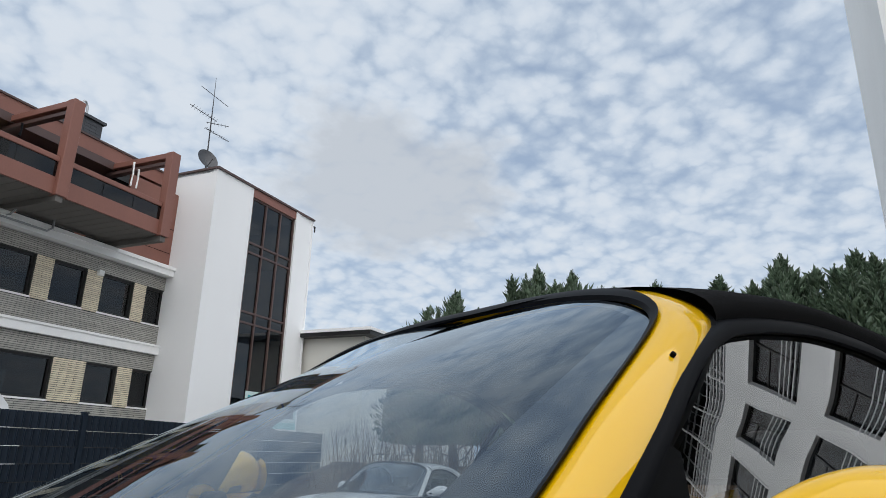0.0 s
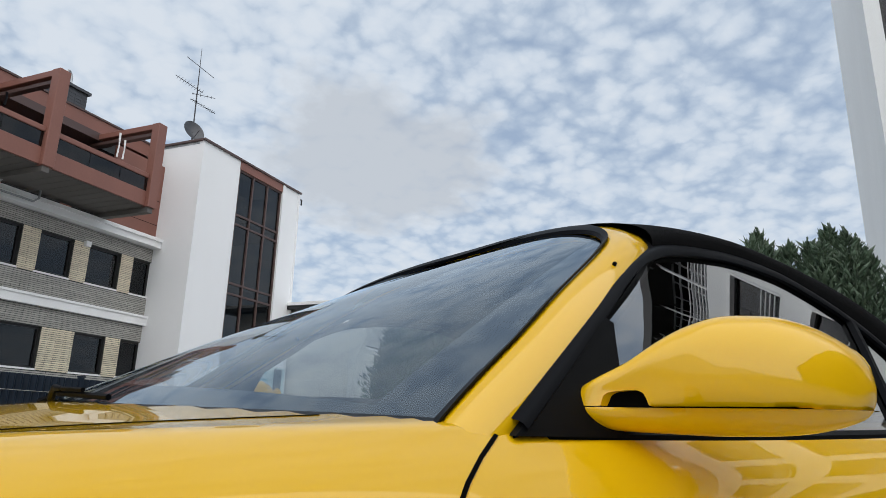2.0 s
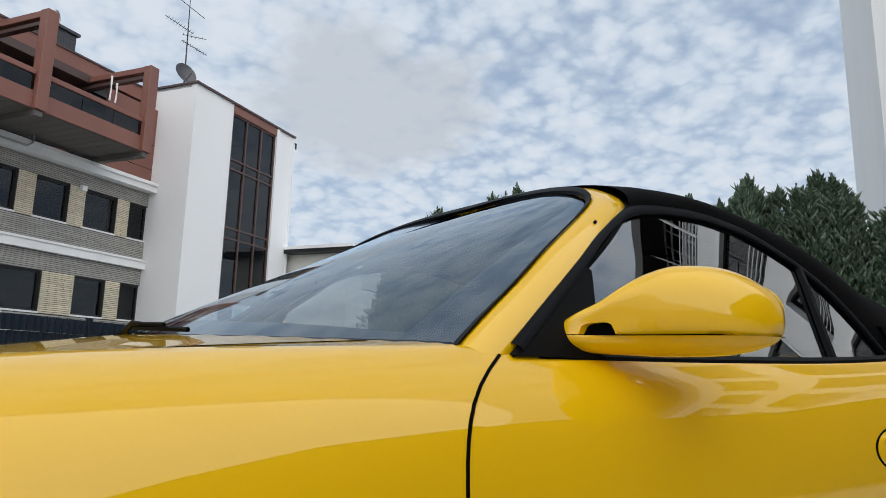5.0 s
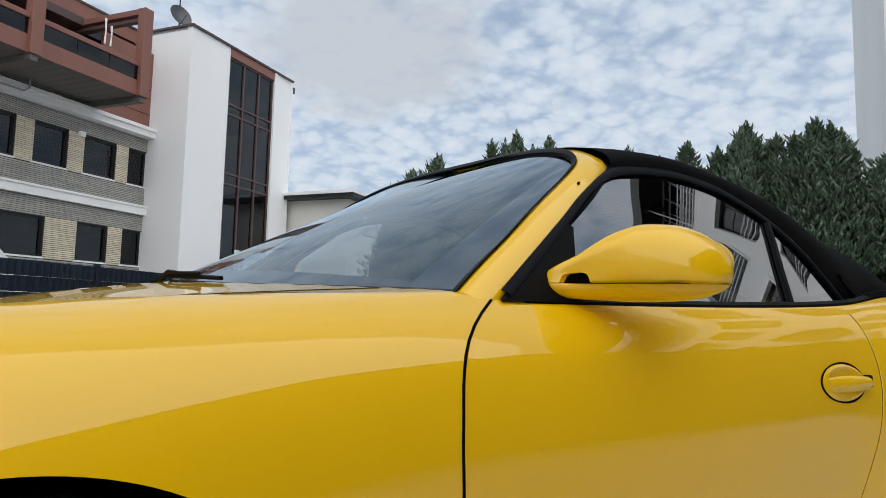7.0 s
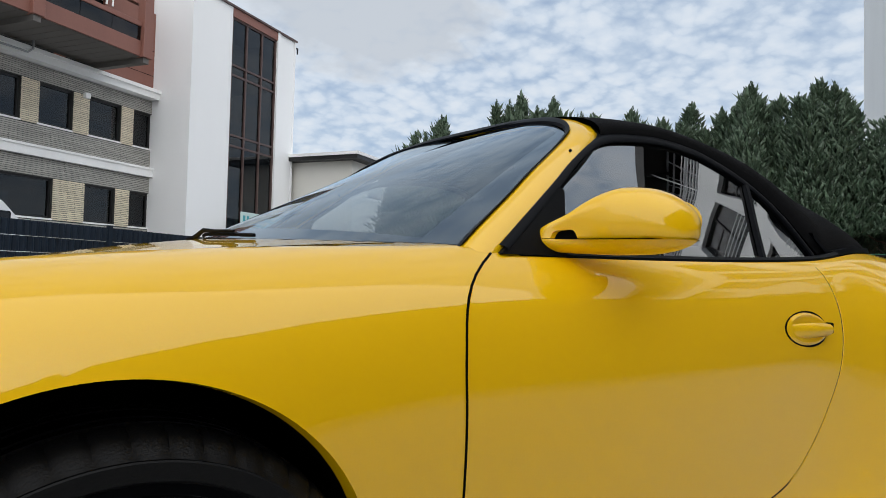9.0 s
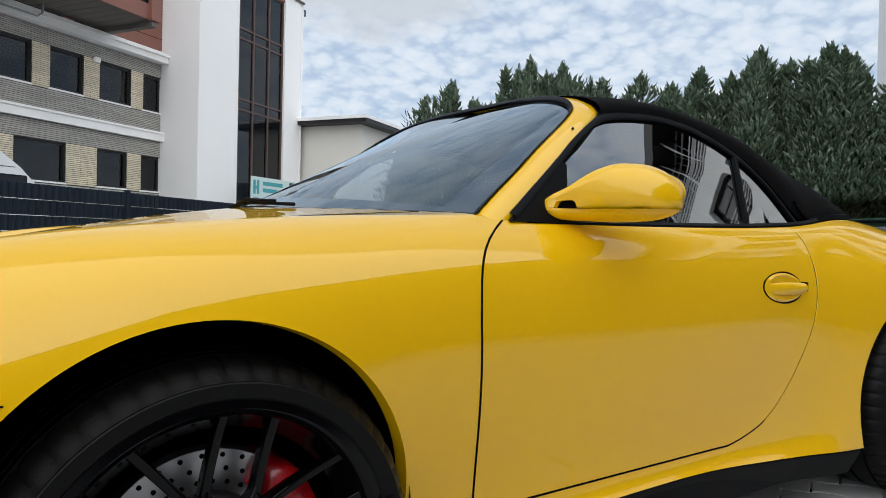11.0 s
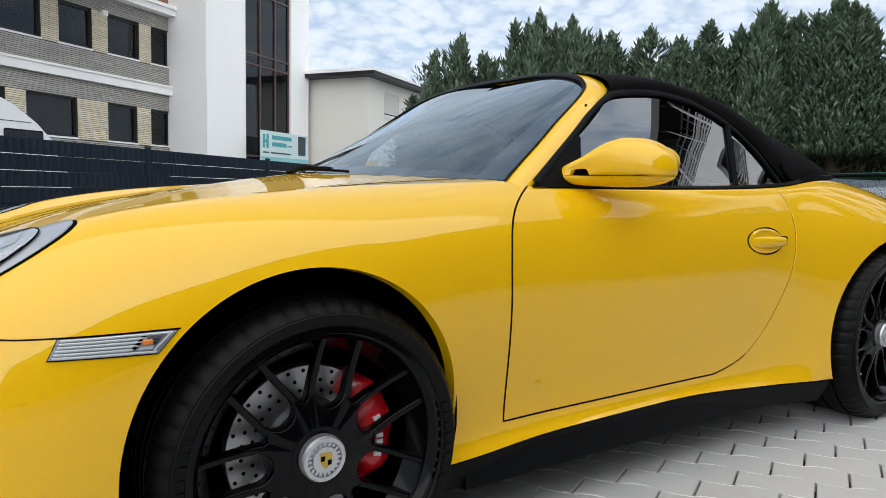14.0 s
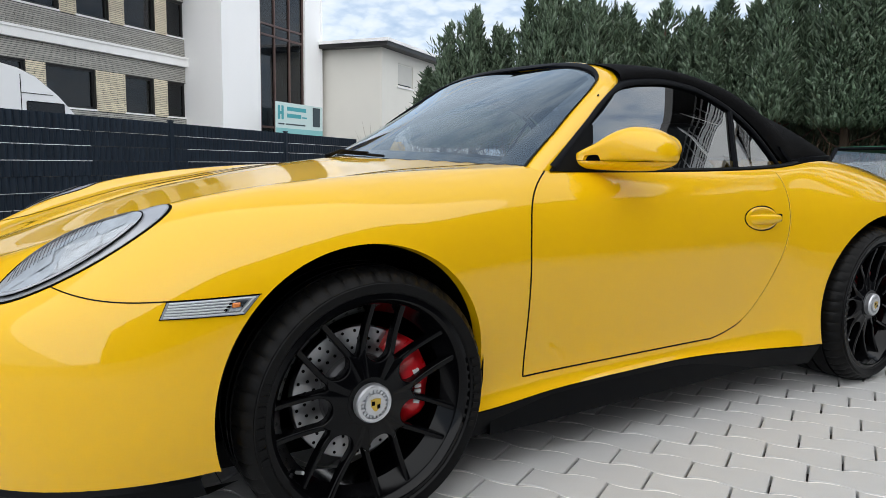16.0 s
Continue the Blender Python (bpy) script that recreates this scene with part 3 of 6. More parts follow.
part("roof", boxes((HU - .5, HU + 12.5, HV - .5, HV + 12, 5.35, 5.5)), BLACKFRAME, house, "flat dark roof edge", smooth=False)
part("roof_cap", boxes((HU - .55, HU + 12.5, HV - .55, HV + 12, 5.5, 5.62)), BAND, house, smooth=False)
for a, b in open_u:
    for z0, z1 in ((3.98, 4.92), (.9, 2.2)):
        w_ = window_unit(house, a, b, z0, z1, HV + .04, RENDER_CREAM, label="window with closed pale blind")
        part("blind", boxes((a + .05, b - .05, HV + .02, HV + .035, z0 + .10, z1 - .05)), BLIND, w_, smooth=False)
bm = bmesh.new()
tube(bm, [(HU, HV + 3.8, 2.6), (HU - .5, HV + 3.8, 2.6), (HU - .55, HV + 3.8, 2.5)], .02, 6)
part("wall_lamp", bm, BLACKFRAME, house, "thin wall bracket")

# -- tall white block across the yard, also mirrored in the car --
tower = thing("apartment_building", "tall weathered white block with columns of dark windows", "building", at=B)
TU, TV0, TV1, TZ = 16.74, -52.0, -5.23, 18.5
VW = -8.48                                          # the window column at the corner ends here
FLOORS = [(2.85 + 3.25 * k, 4.90 + 3.25 * k) for k in range(4)]
BAYS = ((-13.2, -9.9), (-18.9, -14.7), (-24.4, -20.6), (-30.2, -26.0), (-36.0, -31.9), (-41.6, -37.6), (-47.4, -43.2))
spec = [(TU, TU + .4, TV1 - .35, TV1, 0, TZ), (TU + .4, TU + 3.4, TV1 - .4, TV1, 0, TZ - .01), (TU, TU + .4, TV0, VW, 0, FLOORS[0][0])]
for (z0, z1), z2 in zip(FLOORS, [f[0] for f in FLOORS[1:]] + [15.75]):
    spec.append((TU, TU + .4, TV0, VW, z1, z2))
    edges = [VW] + [e for a, b in BAYS for e in (b, a)] + [TV0]
    spec += [(TU, TU + .4, b, a, z0, z1) for a, b in zip(edges[::2], edges[1::2])]
part("wall", boxes(*spec), RENDER_OLD, tower, "weathered white facade", smooth=False)
STEPS = (0, 3.05, 6.1, 9.15, 12.2, 15.25)
part("spandrel", boxes(*[(TU + .14, TU + .4, VW, TV1 - .35, z, z + .55) for z in STEPS]), BLACKFRAME, tower, "dark panels between the windows", smooth=False)
for k in range(6):
    z0, z1, a = .55 + 3.05 * k, min(TZ, 3.05 + 3.05 * k), TV1 - .35
    w_ = part("window", boxes((TU + .12, TU + .22, VW, VW + .08, z0, z1), (TU + .12, TU + .22, a - .08, a, z0, z1), (TU + .12, TU + .22, VW + .08, a - .08, z0, z0 + .08), (TU + .12, TU + .22, VW + .08, a - .08, z1 - .08, z1),
                              (TU + .12, TU + .2, a - 1.48, a - 1.40, z0 + .08, z1 - .08)), BLACKFRAME, tower, "dark framed window", smooth=False)
    part("pane", boxes((TU + .16, TU + .17, VW + .08, a - .08, z0 + .08, z1 - .08)), GLASS_BLDG, w_, smooth=False)
for z0, z1 in FLOORS:
    for a, b in BAYS:
        c = a + (b - a) * .52
        w_ = part("window", boxes((TU + .20, TU + .30, a, a + .08, z0, z1), (TU + .20, TU + .30, b - .08, b, z0, z1), (TU + .20, TU + .30, a + .08, b - .08, z0, z0 + .10), (TU + .20, TU + .30, a + .08, b - .08, z1 - .08, z1),
                                  (TU + .20, TU + .29, c, c + .07, z0 + .10, z1 - .08), (TU + .20, TU + .29, a + .08, c, z0 + 1.35, z0 + 1.40)), BLACKFRAME, tower, "dark window in a pale reveal", smooth=False)
        part("pane", boxes((TU + .24, TU + .25, a + .08, b - .08, z0 + .10, z1 - .08)), GLASS_BLDG, w_, smooth=False)
        part("reveal", boxes((TU - .05, TU + .02, a - .10, b + .10, z1, z1 + .14), (TU - .05, TU + .02, a - .10, a, z0, z1), (TU - .05, TU + .02, b, b + .10, z0, z1)), BAND, w_, "pale window surround", smooth=False)
        part("guard_rail", boxes(*[(TU - .10, TU - .07, a, b, z0 + q, z0 + q + .035) for q in (.12, .30, .48, .66)]), GALV, w_, "thin metal guard rail", smooth=False)
# glazed top storey under a dark overhanging eave
part("top_glazing", boxes(*[(TU + .9, TU + .98, TV0, VW, z, z + .09) for z in (15.75, 16.5, 17.3, 18.0, 18.4)], *[(TU + .9, TU + .98, VW - 1.3 * k - .08, VW - 1.3 * k, 15.84, 18.4) for k in range(33)]), GALV, tower, "grey framed top storey glazing", smooth=False)
part("top_pane", boxes((TU + .94, TU + .95, TV0, VW, 15.84, 18.4)), GLASS_BLDG, tower, smooth=False)
part("terrace_rail", boxes(*[(TU + .02, TU + .06, TV0, VW, 15.85 + .17 * k, 15.90 + .17 * k) for k in range(6)]), GALV, tower, "terrace railing of thin bars", smooth=False)
for k in range(12):
    v = VW - .5 - 3.6 * k
    part("terrace_post", boxes((TU + .0, TU + .10, v - .10, v, 15.75, 18.5)), RENDER_OLD, tower, "pale terrace post", smooth=False)
    part("rafter", boxes((TU - .35, TU + .9, v - .12, v - .02, 18.25, 18.5)), BLACKFRAME, tower, smooth=False)
part("roof", boxes((TU - .45, TU + 3.4, TV0, TV1 - 3.2, TZ, TZ + .55), (TU - .1, TU + 3.4, TV1 - 3.2, TV1 + .1, TZ, TZ + .55)), BLACKFRAME, tower, "dark overhanging roof edge", smooth=False)
# one near-black sheet stands in for the shade behind all the panes
part("room", boxes((TU + 1.6, TU + 1.7, TV0, TV1 - .4, 0, TZ)), ROOM_SHADE, tower, "near-black sheet for the shade in the rooms", smooth=False)

# -- low showroom on the near side of the yard, seen mirrored in the paint --
shop = thing("showroom_building", "dark grey gabled showroom with wide dark windows and slate roof", "building", at=B)
SV0 = -10.5
scol = [-25.0 + 4.2 * k for k in range(6)]
spec = [(-26.0, -25.0, SV0 - .4, SV0, 0, 6.9)]
for a, b in zip(scol, scol[1:] + [.2]):
    spec += [(a + 3.0, b, SV0 - .4, SV0, 0, 6.9)] + [(a, a + 3.0, SV0 - .4, SV0, z0, z1) for z0, z1 in ((0, .7), (2.9, 3.6), (5.5, 6.9))]
bm = boxes(*spec)
# the gable over the windows and its long slope down to the low wing
for outline in (((-26, 6.9), (.2, 6.9), (.2, 11.4), (-6, 11.6), (-14, 10.4), (-26, 9.0)), ((.2, 0), (12.6, 0), (12.6, 3.4), (6.6, 4.0), (5.3, 5.2), (3.9, 8.2), (2.4, 10.6), (.2, 11.4))):
    f0 = [bm.verts.new((u, SV0, z)) for u, z in outline]
    f1 = [bm.verts.new((u, SV0 - .4, z)) for u, z in outline]
    bm.faces.new(f0)
    bm.faces.new(f1[::-1])
    for k in range(len(f0)):
        bm.faces.new((f0[k], f1[k], f1[(k + 1) % len(f0)], f0[(k + 1) % len(f0)]))
bmesh.ops.recalc_face_normals(bm, faces=bm.faces[:])
part("wall", bm, RENDER_GREY, shop, "grey rendered gable facade", smooth=False)
bm = bmesh.new()
for (u0, z0), (u1, z1) in zip(*(lambda p: (p, p[1:]))([(-26.3, 8.95), (-14, 10.4), (-6, 11.6), (.2, 11.4), (2.4, 10.6), (3.9, 8.2), (5.3, 5.2), (6.6, 4.0), (12.9, 3.38)])):
    q = [bm.verts.new(p) for p in ((u0, SV0 + .15, z0 + .01), (u1, SV0 + .15, z1 + .01), (u1, SV0 - 9, z1 + .01), (u0, SV0 - 9, z0 + .01), (u0, SV0 + .15, z0 + .16), (u1, SV0 + .15, z1 + .16), (u1, SV0 - 9, z1 + .16), (u0, SV0 - 9, z0 + .16))]
    for f in ((3, 2, 1, 0), (4, 5, 6, 7), (0, 1, 5, 4), (2, 3, 7, 6), (1, 2, 6, 5), (3, 0, 4, 7)):
        bm.faces.new([q[k] for k in f])
part("roof", bm, SLATE, shop, "dark roof following the gable", smooth=False)
part("end_wall", boxes((-26, -25.7, SV0 - 9, SV0 - .4, 0, 8.9), (12.3, 12.6, SV0 - 9, SV0 - .4, 0, 3.3)), RENDER_GREY, shop, smooth=False)
# indoor shade of the showroom, painted as a near-black sheet
part("room", boxes((-25.6, .2, SV0 - 2.6, SV0 - 2.5, 0, 6.9)), ROOM_SHADE, shop, "near-black sheet for the shade in the rooms", smooth=False)
for a in scol:
    for z in (.7, 3.6):
        window_unit(shop, a, a + 3.0, z, z + (2.2 if z < 3 else 1.9), SV0 - .2, BLACKFRAME, sill=False, bars=(a + 1.5,), label="dark framed window")

# -- fence of dark woven strips --
FV, FA = 5.7, 39.0
FB = Matrix.Rotation(radians(FA), 4, "Z")
POSTS = [6.34 + 3.19 * k for k in range(-3, 3)]
for k, (a, b) in enumerate(zip(POSTS, POSTS[1:])):
    f = thing("fence_panel", "anthracite fence panel of woven plastic privacy strips", "fence", "fence along the yard", at=FB)
    part("post", boxes((a - .035, a + .035, FV - .03, FV + .03, 0, 1.40), bevel=.006), FENCE, f, "dark square post", smooth=False)
    part("post_cap", boxes((a - .04, a + .04, FV - .035, FV + .035, 1.40, 1.415)), FENCE, f, smooth=False)
    rnd = random.Random(k)
    for i in range(7):
        z0 = .045 + i * .191
        bm = bmesh.new()
        n = 186
        rows = [[(a + .04 + (b - a - .08) * j / n, FV + .016 * math.sin(j * math.pi / 3 + i * math.pi) , z) for j in range(n + 1)] for z in (z0 + .003, z0 + .187)]
        grid(bm, rows, flip=True)
        s = part("strip", bm, FENCE, f)
        if rnd.random() < .26:
            u = a + .1 + rnd.random() * 1.6
            part("strip_end", boxes((u, min(b - .08, u + .12 + rnd.random() ** 2 * 1.5), FV - .022, FV - .016, z0 - .001, z0 + .005)), FENCE_EDGE, s, smooth=False)
    bm = bmesh.new()
    for j in range(32):
        u = a + .05 + (b - a - .1) * j / 31
        tube(bm, [(u, FV - .018, .03), (u, FV - .018, 1.372)], .002, 4, False)
    tagged(part("mesh_wire", bm, FENCE, f, "thin fence wires"), kind="stuff")

# -- number sign on the fence line --
sign = thing("sign_board", "pale teal sign board with dark number and printed bars", "sign", at=B)
SU, SV, SZ = 17.33, 13.5, 1.74
part("panel", boxes((SU, SU + 2.82, SV, SV + .04, SZ, SZ + 1.12), bevel=.006), SIGN_PALE, sign, smooth=False)
part("panel_foot", boxes((SU, SU + 2.82, SV - .006, SV, SZ, SZ + .22)), SIGN_TEAL, sign, smooth=False)
for u0, u1, z, h in ((.10, .22, .52, .48), (.30, .42, .52, .48), (.22, .30, .70, .10)):
    part("mark", boxes((SU + u0, SU + u1, SV - .008, SV, SZ + z, SZ + z + h)), SIGN_MID, sign, "teal mark as a plain shape", smooth=False)
for u0, u1, z, h in ((.62, 1.75, .84, .14), (.62, 1.45, .60, .14), (1.5, 1.8, .62, .05)):
    part("print_bar", boxes((SU + u0, SU + u1, SV - .008, SV, SZ + z, SZ + z + h)), SIGN_MID, sign, "teal bar in place of print", smooth=False)
for u0, u1 in ((.12, .45), (.55, 1.7)):
    part("print_bar", boxes((SU + u0, SU + u1, SV - .008, SV, SZ + .34, SZ + .39)), SIGN_DARK, sign, "thin dark bar in place of print", smooth=False)
part("number_bar", boxes((SU + 2.18, SU + 2.62, SV - .010, SV, SZ + .36, SZ + 1.06), bevel=.02), SIGN_DARK, sign, "dark bar in place of the number", smooth=False)
for u in (.3, 2.5):
    part("post", boxes((SU + u - .04, SU + u + .04, SV + .04, SV + .12, 0, SZ + 1.0)), GALV, sign, smooth=False)

# -- white van behind the fence --
van = thing("van", "white high-roof delivery van parked behind the fence", "van", at=B)
VU = -.62
prof = [(10.35, .55), (10.38, 1.0), (10.10, 1.30), (9.94, 1.82), (9.52, 2.24), (9.0, 2.62), (8.6, 2.76), (8.0, 2.85), (4.6, 2.86), (4.5, 2.78), (4.5, .5)]
bm = bmesh.new()
rows = []
for v, s, in ((13.05, .06), (13.12, .02), (13.3, 0), (15.0, 0), (15.18, .02), (15.25, .06)):
    rows.append([(VU + 7.4 + (u - 7.4) * (1 - s * .3), v, 1.7 + (z - 1.7) * (1 - s)) for u, z in prof])
vs = grid(bm, rows, wrap=True)
bm.faces.new(vs[0][::-1])
bm.faces.new(vs[-1])
bmesh.ops.recalc_face_normals(bm, faces=bm.faces[:])
part("body", bm, WHITE_PAINT, van, "white van body", angle=25)
part("side_window", boxes((8.72 + VU, 9.62 + VU, 13.03, 13.06, 1.66, 2.04), bevel=.03), FRIT, van, "dark side window", smooth=False)
part("windscreen", (lambda b: (b.faces.new([b.verts.new(p) for p in ((9.31, 13.2, 1.86), (9.31, 15.1, 1.86), (8.94, 15.1, 2.24), (8.94, 13.2, 2.24))]), b)[1])(bmesh.new()), FRIT, van, smooth=False)
part("door_seam", boxes((7.98, 7.992, 13.040, 13.052, .7, 2.60), (7.98, 8.73, 13.040, 13.052, 2.20, 2.212)), GAP, van, smooth=False)
for u in (5.4, 9.3):
    for v in (13.15, 14.95):
        bm = bmesh.new()
        revolve(bm, [(.02, -.1), (.2, -.1), (.34, -.09), (.35, 0), (.34, .09), (.02, .1)], 32)
        w_ = part("wheel", bm, RUBBER, van)
        w_.location = (u, v, .35)

# -- hedge of tall thujas on a low bank --
HEDGE_U = 11.0
bm = bmesh.new()
rows = []
for i in range(60):
    v = 8.5 - 44 * i / 59
    row = []
    for j, (du, z) in enumerate(((-1.5, -.05), (-.9, .32), (-.3, .62), (.5, .80), (1.4, .82), (3.5, .4), (5.0, -.05))):
        f = min(1, max(0, (8.0 - v) / 1.6))
        row.append(B @ Vector((HEDGE_U + du + .1 * math.sin(v * 2.1 + j), v, z * f + (.10 * noise.noise(Vector((v * .9, j * 1.3, 0))) if 0 < j < 6 else 0))))
    rows.append(row)
grid(bm, rows)
single("bank", bm, BANKSOIL, "low earth bank covered with brown leaf litter", "bank", kind="structure")


def thuja_mesh(seed, height, radius, sprays):
    """Upright flame-shaped sprays in ragged tiers round several leaders, each leader ending in a thin spire."""
    rng = np.random.default_rng(seed)
    verts, faces = [], []
    lobes = [(rng.uniform(0, 2 * math.pi), rng.uniform(.2, .9), rng.uniform(.15, .42)) for _ in range(22)]
    tops = [(0.0, 0.0, 1.0, radius * .60), (.05, 0.0, .985, radius * .56)]
    for q in (rng.uniform(0, 6.3) for _ in range(17)):
        d = radius * rng.uniform(.25, .72)
        tops.append((d * math.cos(q), d * math.sin(q), rng.uniform(.52, .92), radius * rng.uniform(.24, .36)))

    def spray(p, lean, L, wd, facing):
        side = np.cross(lean, facing)
        side /= np.linalg.norm(side) + 1e-6
        out = np.cross(side, lean)
        i = len(verts)
        verts.extend([p, p + lean * L * .45 + side * wd + out * wd * .3, p + lean * L, p + lean * L * .5 - side * wd + out * wd * .3, p + lean * L * .5 + out * wd * .8])
        faces.extend([(i, i + 1, i + 4), (i + 1, i + 2, i + 4), (i + 2, i + 3, i + 4), (i + 3, i, i + 4)])

    for n in range(sprays):
        tx, ty, th, tr_ = tops[int(rng.integers(len(tops)))]
        f = rng.random() ** .95
        a = rng.uniform(0, 2 * math.pi)
        env = tr_ * ((1 - f) ** 1.05 * .85 + .15 * (1 - f ** 2)) * (.75 + .25 * min(1, f * 6)) + .008
        for la, lh, ls in lobes:
            d = math.cos(a - la)
            if d > .6 and abs(f - lh) < .07:
                env += tr_ * ls * (d - .6) * 1.6
        env *= 1 + .07 * math.sin(f * 31 + 3 * math.sin(2 * a + seed)) + .10 * math.sin(7 * a + 5 * f + seed)
        rr = env * (rng.uniform(.66, 1.04) if rng.random() < .85 else rng.uniform(1.0, 1.25))
        L = rng.uniform(.10, .24) * (1.0 if rng.random() < .9 else 1.5)
        lean = np.array((math.cos(a), math.sin(a), 0)) * rng.uniform(.10, .50) + np.array((rng.normal(0, .2), rng.normal(0, .2), 1.0))
        lean /= np.linalg.norm(lean)
        spray(np.array((tx + rr * math.cos(a), ty + rr * math.sin(a), f * th * height)), lean, L, L * rng.uniform(.085, .15), (math.cos(a + rng.normal(0, .9)), math.sin(a + rng.normal(0, .9)), .1))
    for tx, ty, th, tr_ in tops:
        for n in range(130):
            f = rng.random()
            a = rng.uniform(0, 2 * math.pi)
            rr = .11 * (1 - f) ** 1.2 * (.3 + rng.random())
            lean = np.array((math.cos(a) * (.9 - .6 * f), math.sin(a) * (.9 - .6 * f), 1.0))
            lean /= np.linalg.norm(lean)
            L = .045 + .075 * (1 - f)
            spray(np.array((tx + rr * math.cos(a), ty + rr * math.sin(a), th * height - .30 + f * .55)), lean, L, L * .16, (math.cos(a), math.sin(a), .1))
    me = bpy.data.meshes.new("crown")
    me.from_pydata([tuple(v) for v in verts], [], faces)
    me.materials.append(LEAF)
    return me


crowns = [thuja_mesh(s, 1.0 * h, r, n) for s, h, r, n in ((1, 4.0, 1.0, 23000), (2, 3.6, 1.1, 23000), (3, 3.9, .95, 23000), (4, 3.3, 1.1, 23000))]
bm = bmesh.new()
tube(bm, [(0, 0, -.1), (.02, 0, 1.0), (0, .03, 2.4), (0, 0, 3.4)], [.09, .07, .045, .015], 8)
for k in range(14):
    a = k * 2.4
    z = .15 + .14 * k
    tube(bm, [(0, 0, z), (.35 * math.cos(a), .35 * math.sin(a), z + .15), (.7 * math.cos(a), .7 * math.sin(a), z + .55)], [.022, .015, .005], 5)
trunk_mesh = finish(bm, "trunk", BARK)
rng = random.Random(5)
# along the bank: distance v, height of the tip, which crown
TREES = [(4.55, 3.1), (3.9, 4.2), (2.2, 4.55), (1.45, 4.3), (.8, 4.05), (0.05, 4.1), (-1.0, 4.05), (-1.95, 4.35), (-3.0, 4.25), (-4.15, 3.75), (-5.0, 4.15), (-6.3, 4.25), (-7.6, 4.0), (-9.0, 4.2), (-10.6, 4.05), (-12.2, 4.2), (-13.8, 4.0)]
for k, (v, tip) in enumerate(TREES):
    base = .72
    t = thing("thuja_tree", "tall dense dark green thuja in the hedge", "tree", "thuja hedge", at=B @ pose(HEDGE_U + rng.uniform(-.25, .25) + .55, v, base, 0, 0, rng.uniform(0, 360)))
    c = new("crown", crowns[k % 4])
    c.parent = t
    hh = (4.0, 3.6, 3.9, 3.3)[k % 4] + .28
    foot = .45 if v > -.4 else .88 + .12 * math.sin(3 * v)
    c.location = (0, 0, foot)
    c.scale = (1.05, 1.05, (tip - base - foot) / hh)
    tr = new("trunk", trunk_mesh)
    tr.parent = t
    tr.scale = (1, 1, (tip - base - .2) / 3.9)
for k in range(9):
    v = 2.5 - 1.75 * k
    t = thing("thuja_tree", "dense dark thuja in the shaded second row", "tree", "thuja hedge", at=B @ pose(HEDGE_U + 2.35, v, .6, 0, 0, 40 * k))
    c = new("crown", crowns[k % 4])
    c.parent = t
    c.location = (0, 0, .05)
    c.scale = (1.25, 1.25, .72)
    tr = new("trunk", trunk_mesh)
    tr.parent = t
    tr.scale = (1, 1, .72)
bm = bmesh.new()
rg = np.random.default_rng(9)
for k in range(3600):
    v = rg.uniform(-15, 6.2)
    u = HEDGE_U + rg.uniform(-.75, .7)
    z = .35 + .5 * min(1, max(0, (u - HEDGE_U + 1) / 1.4))
    p = B @ Vector((u, v, z - .1))
    q = p + Vector((rg.normal(0, .16), rg.normal(0, .16), rg.uniform(.25, 1.15)))
    m_ = p.lerp(q, .5) + Vector((rg.normal(0, .05), rg.normal(0, .05), 0))
    w_ = Vector((rg.normal(0, 1), rg.normal(0, 1), 0)).normalized() * .007
    a, b, c, d, e = (bm.verts.new(x) for x in (p - w_, p + w_, m_ + w_ * .7, m_ - w_ * .7, q))
    bm.faces.new((a, b, c, d))
    bm.faces.new((d, c, e))
single("dry_brush", bm, TWIG, "dry brown twigs and bare stems under the hedge", "brush", kind="stuff", smooth=False)


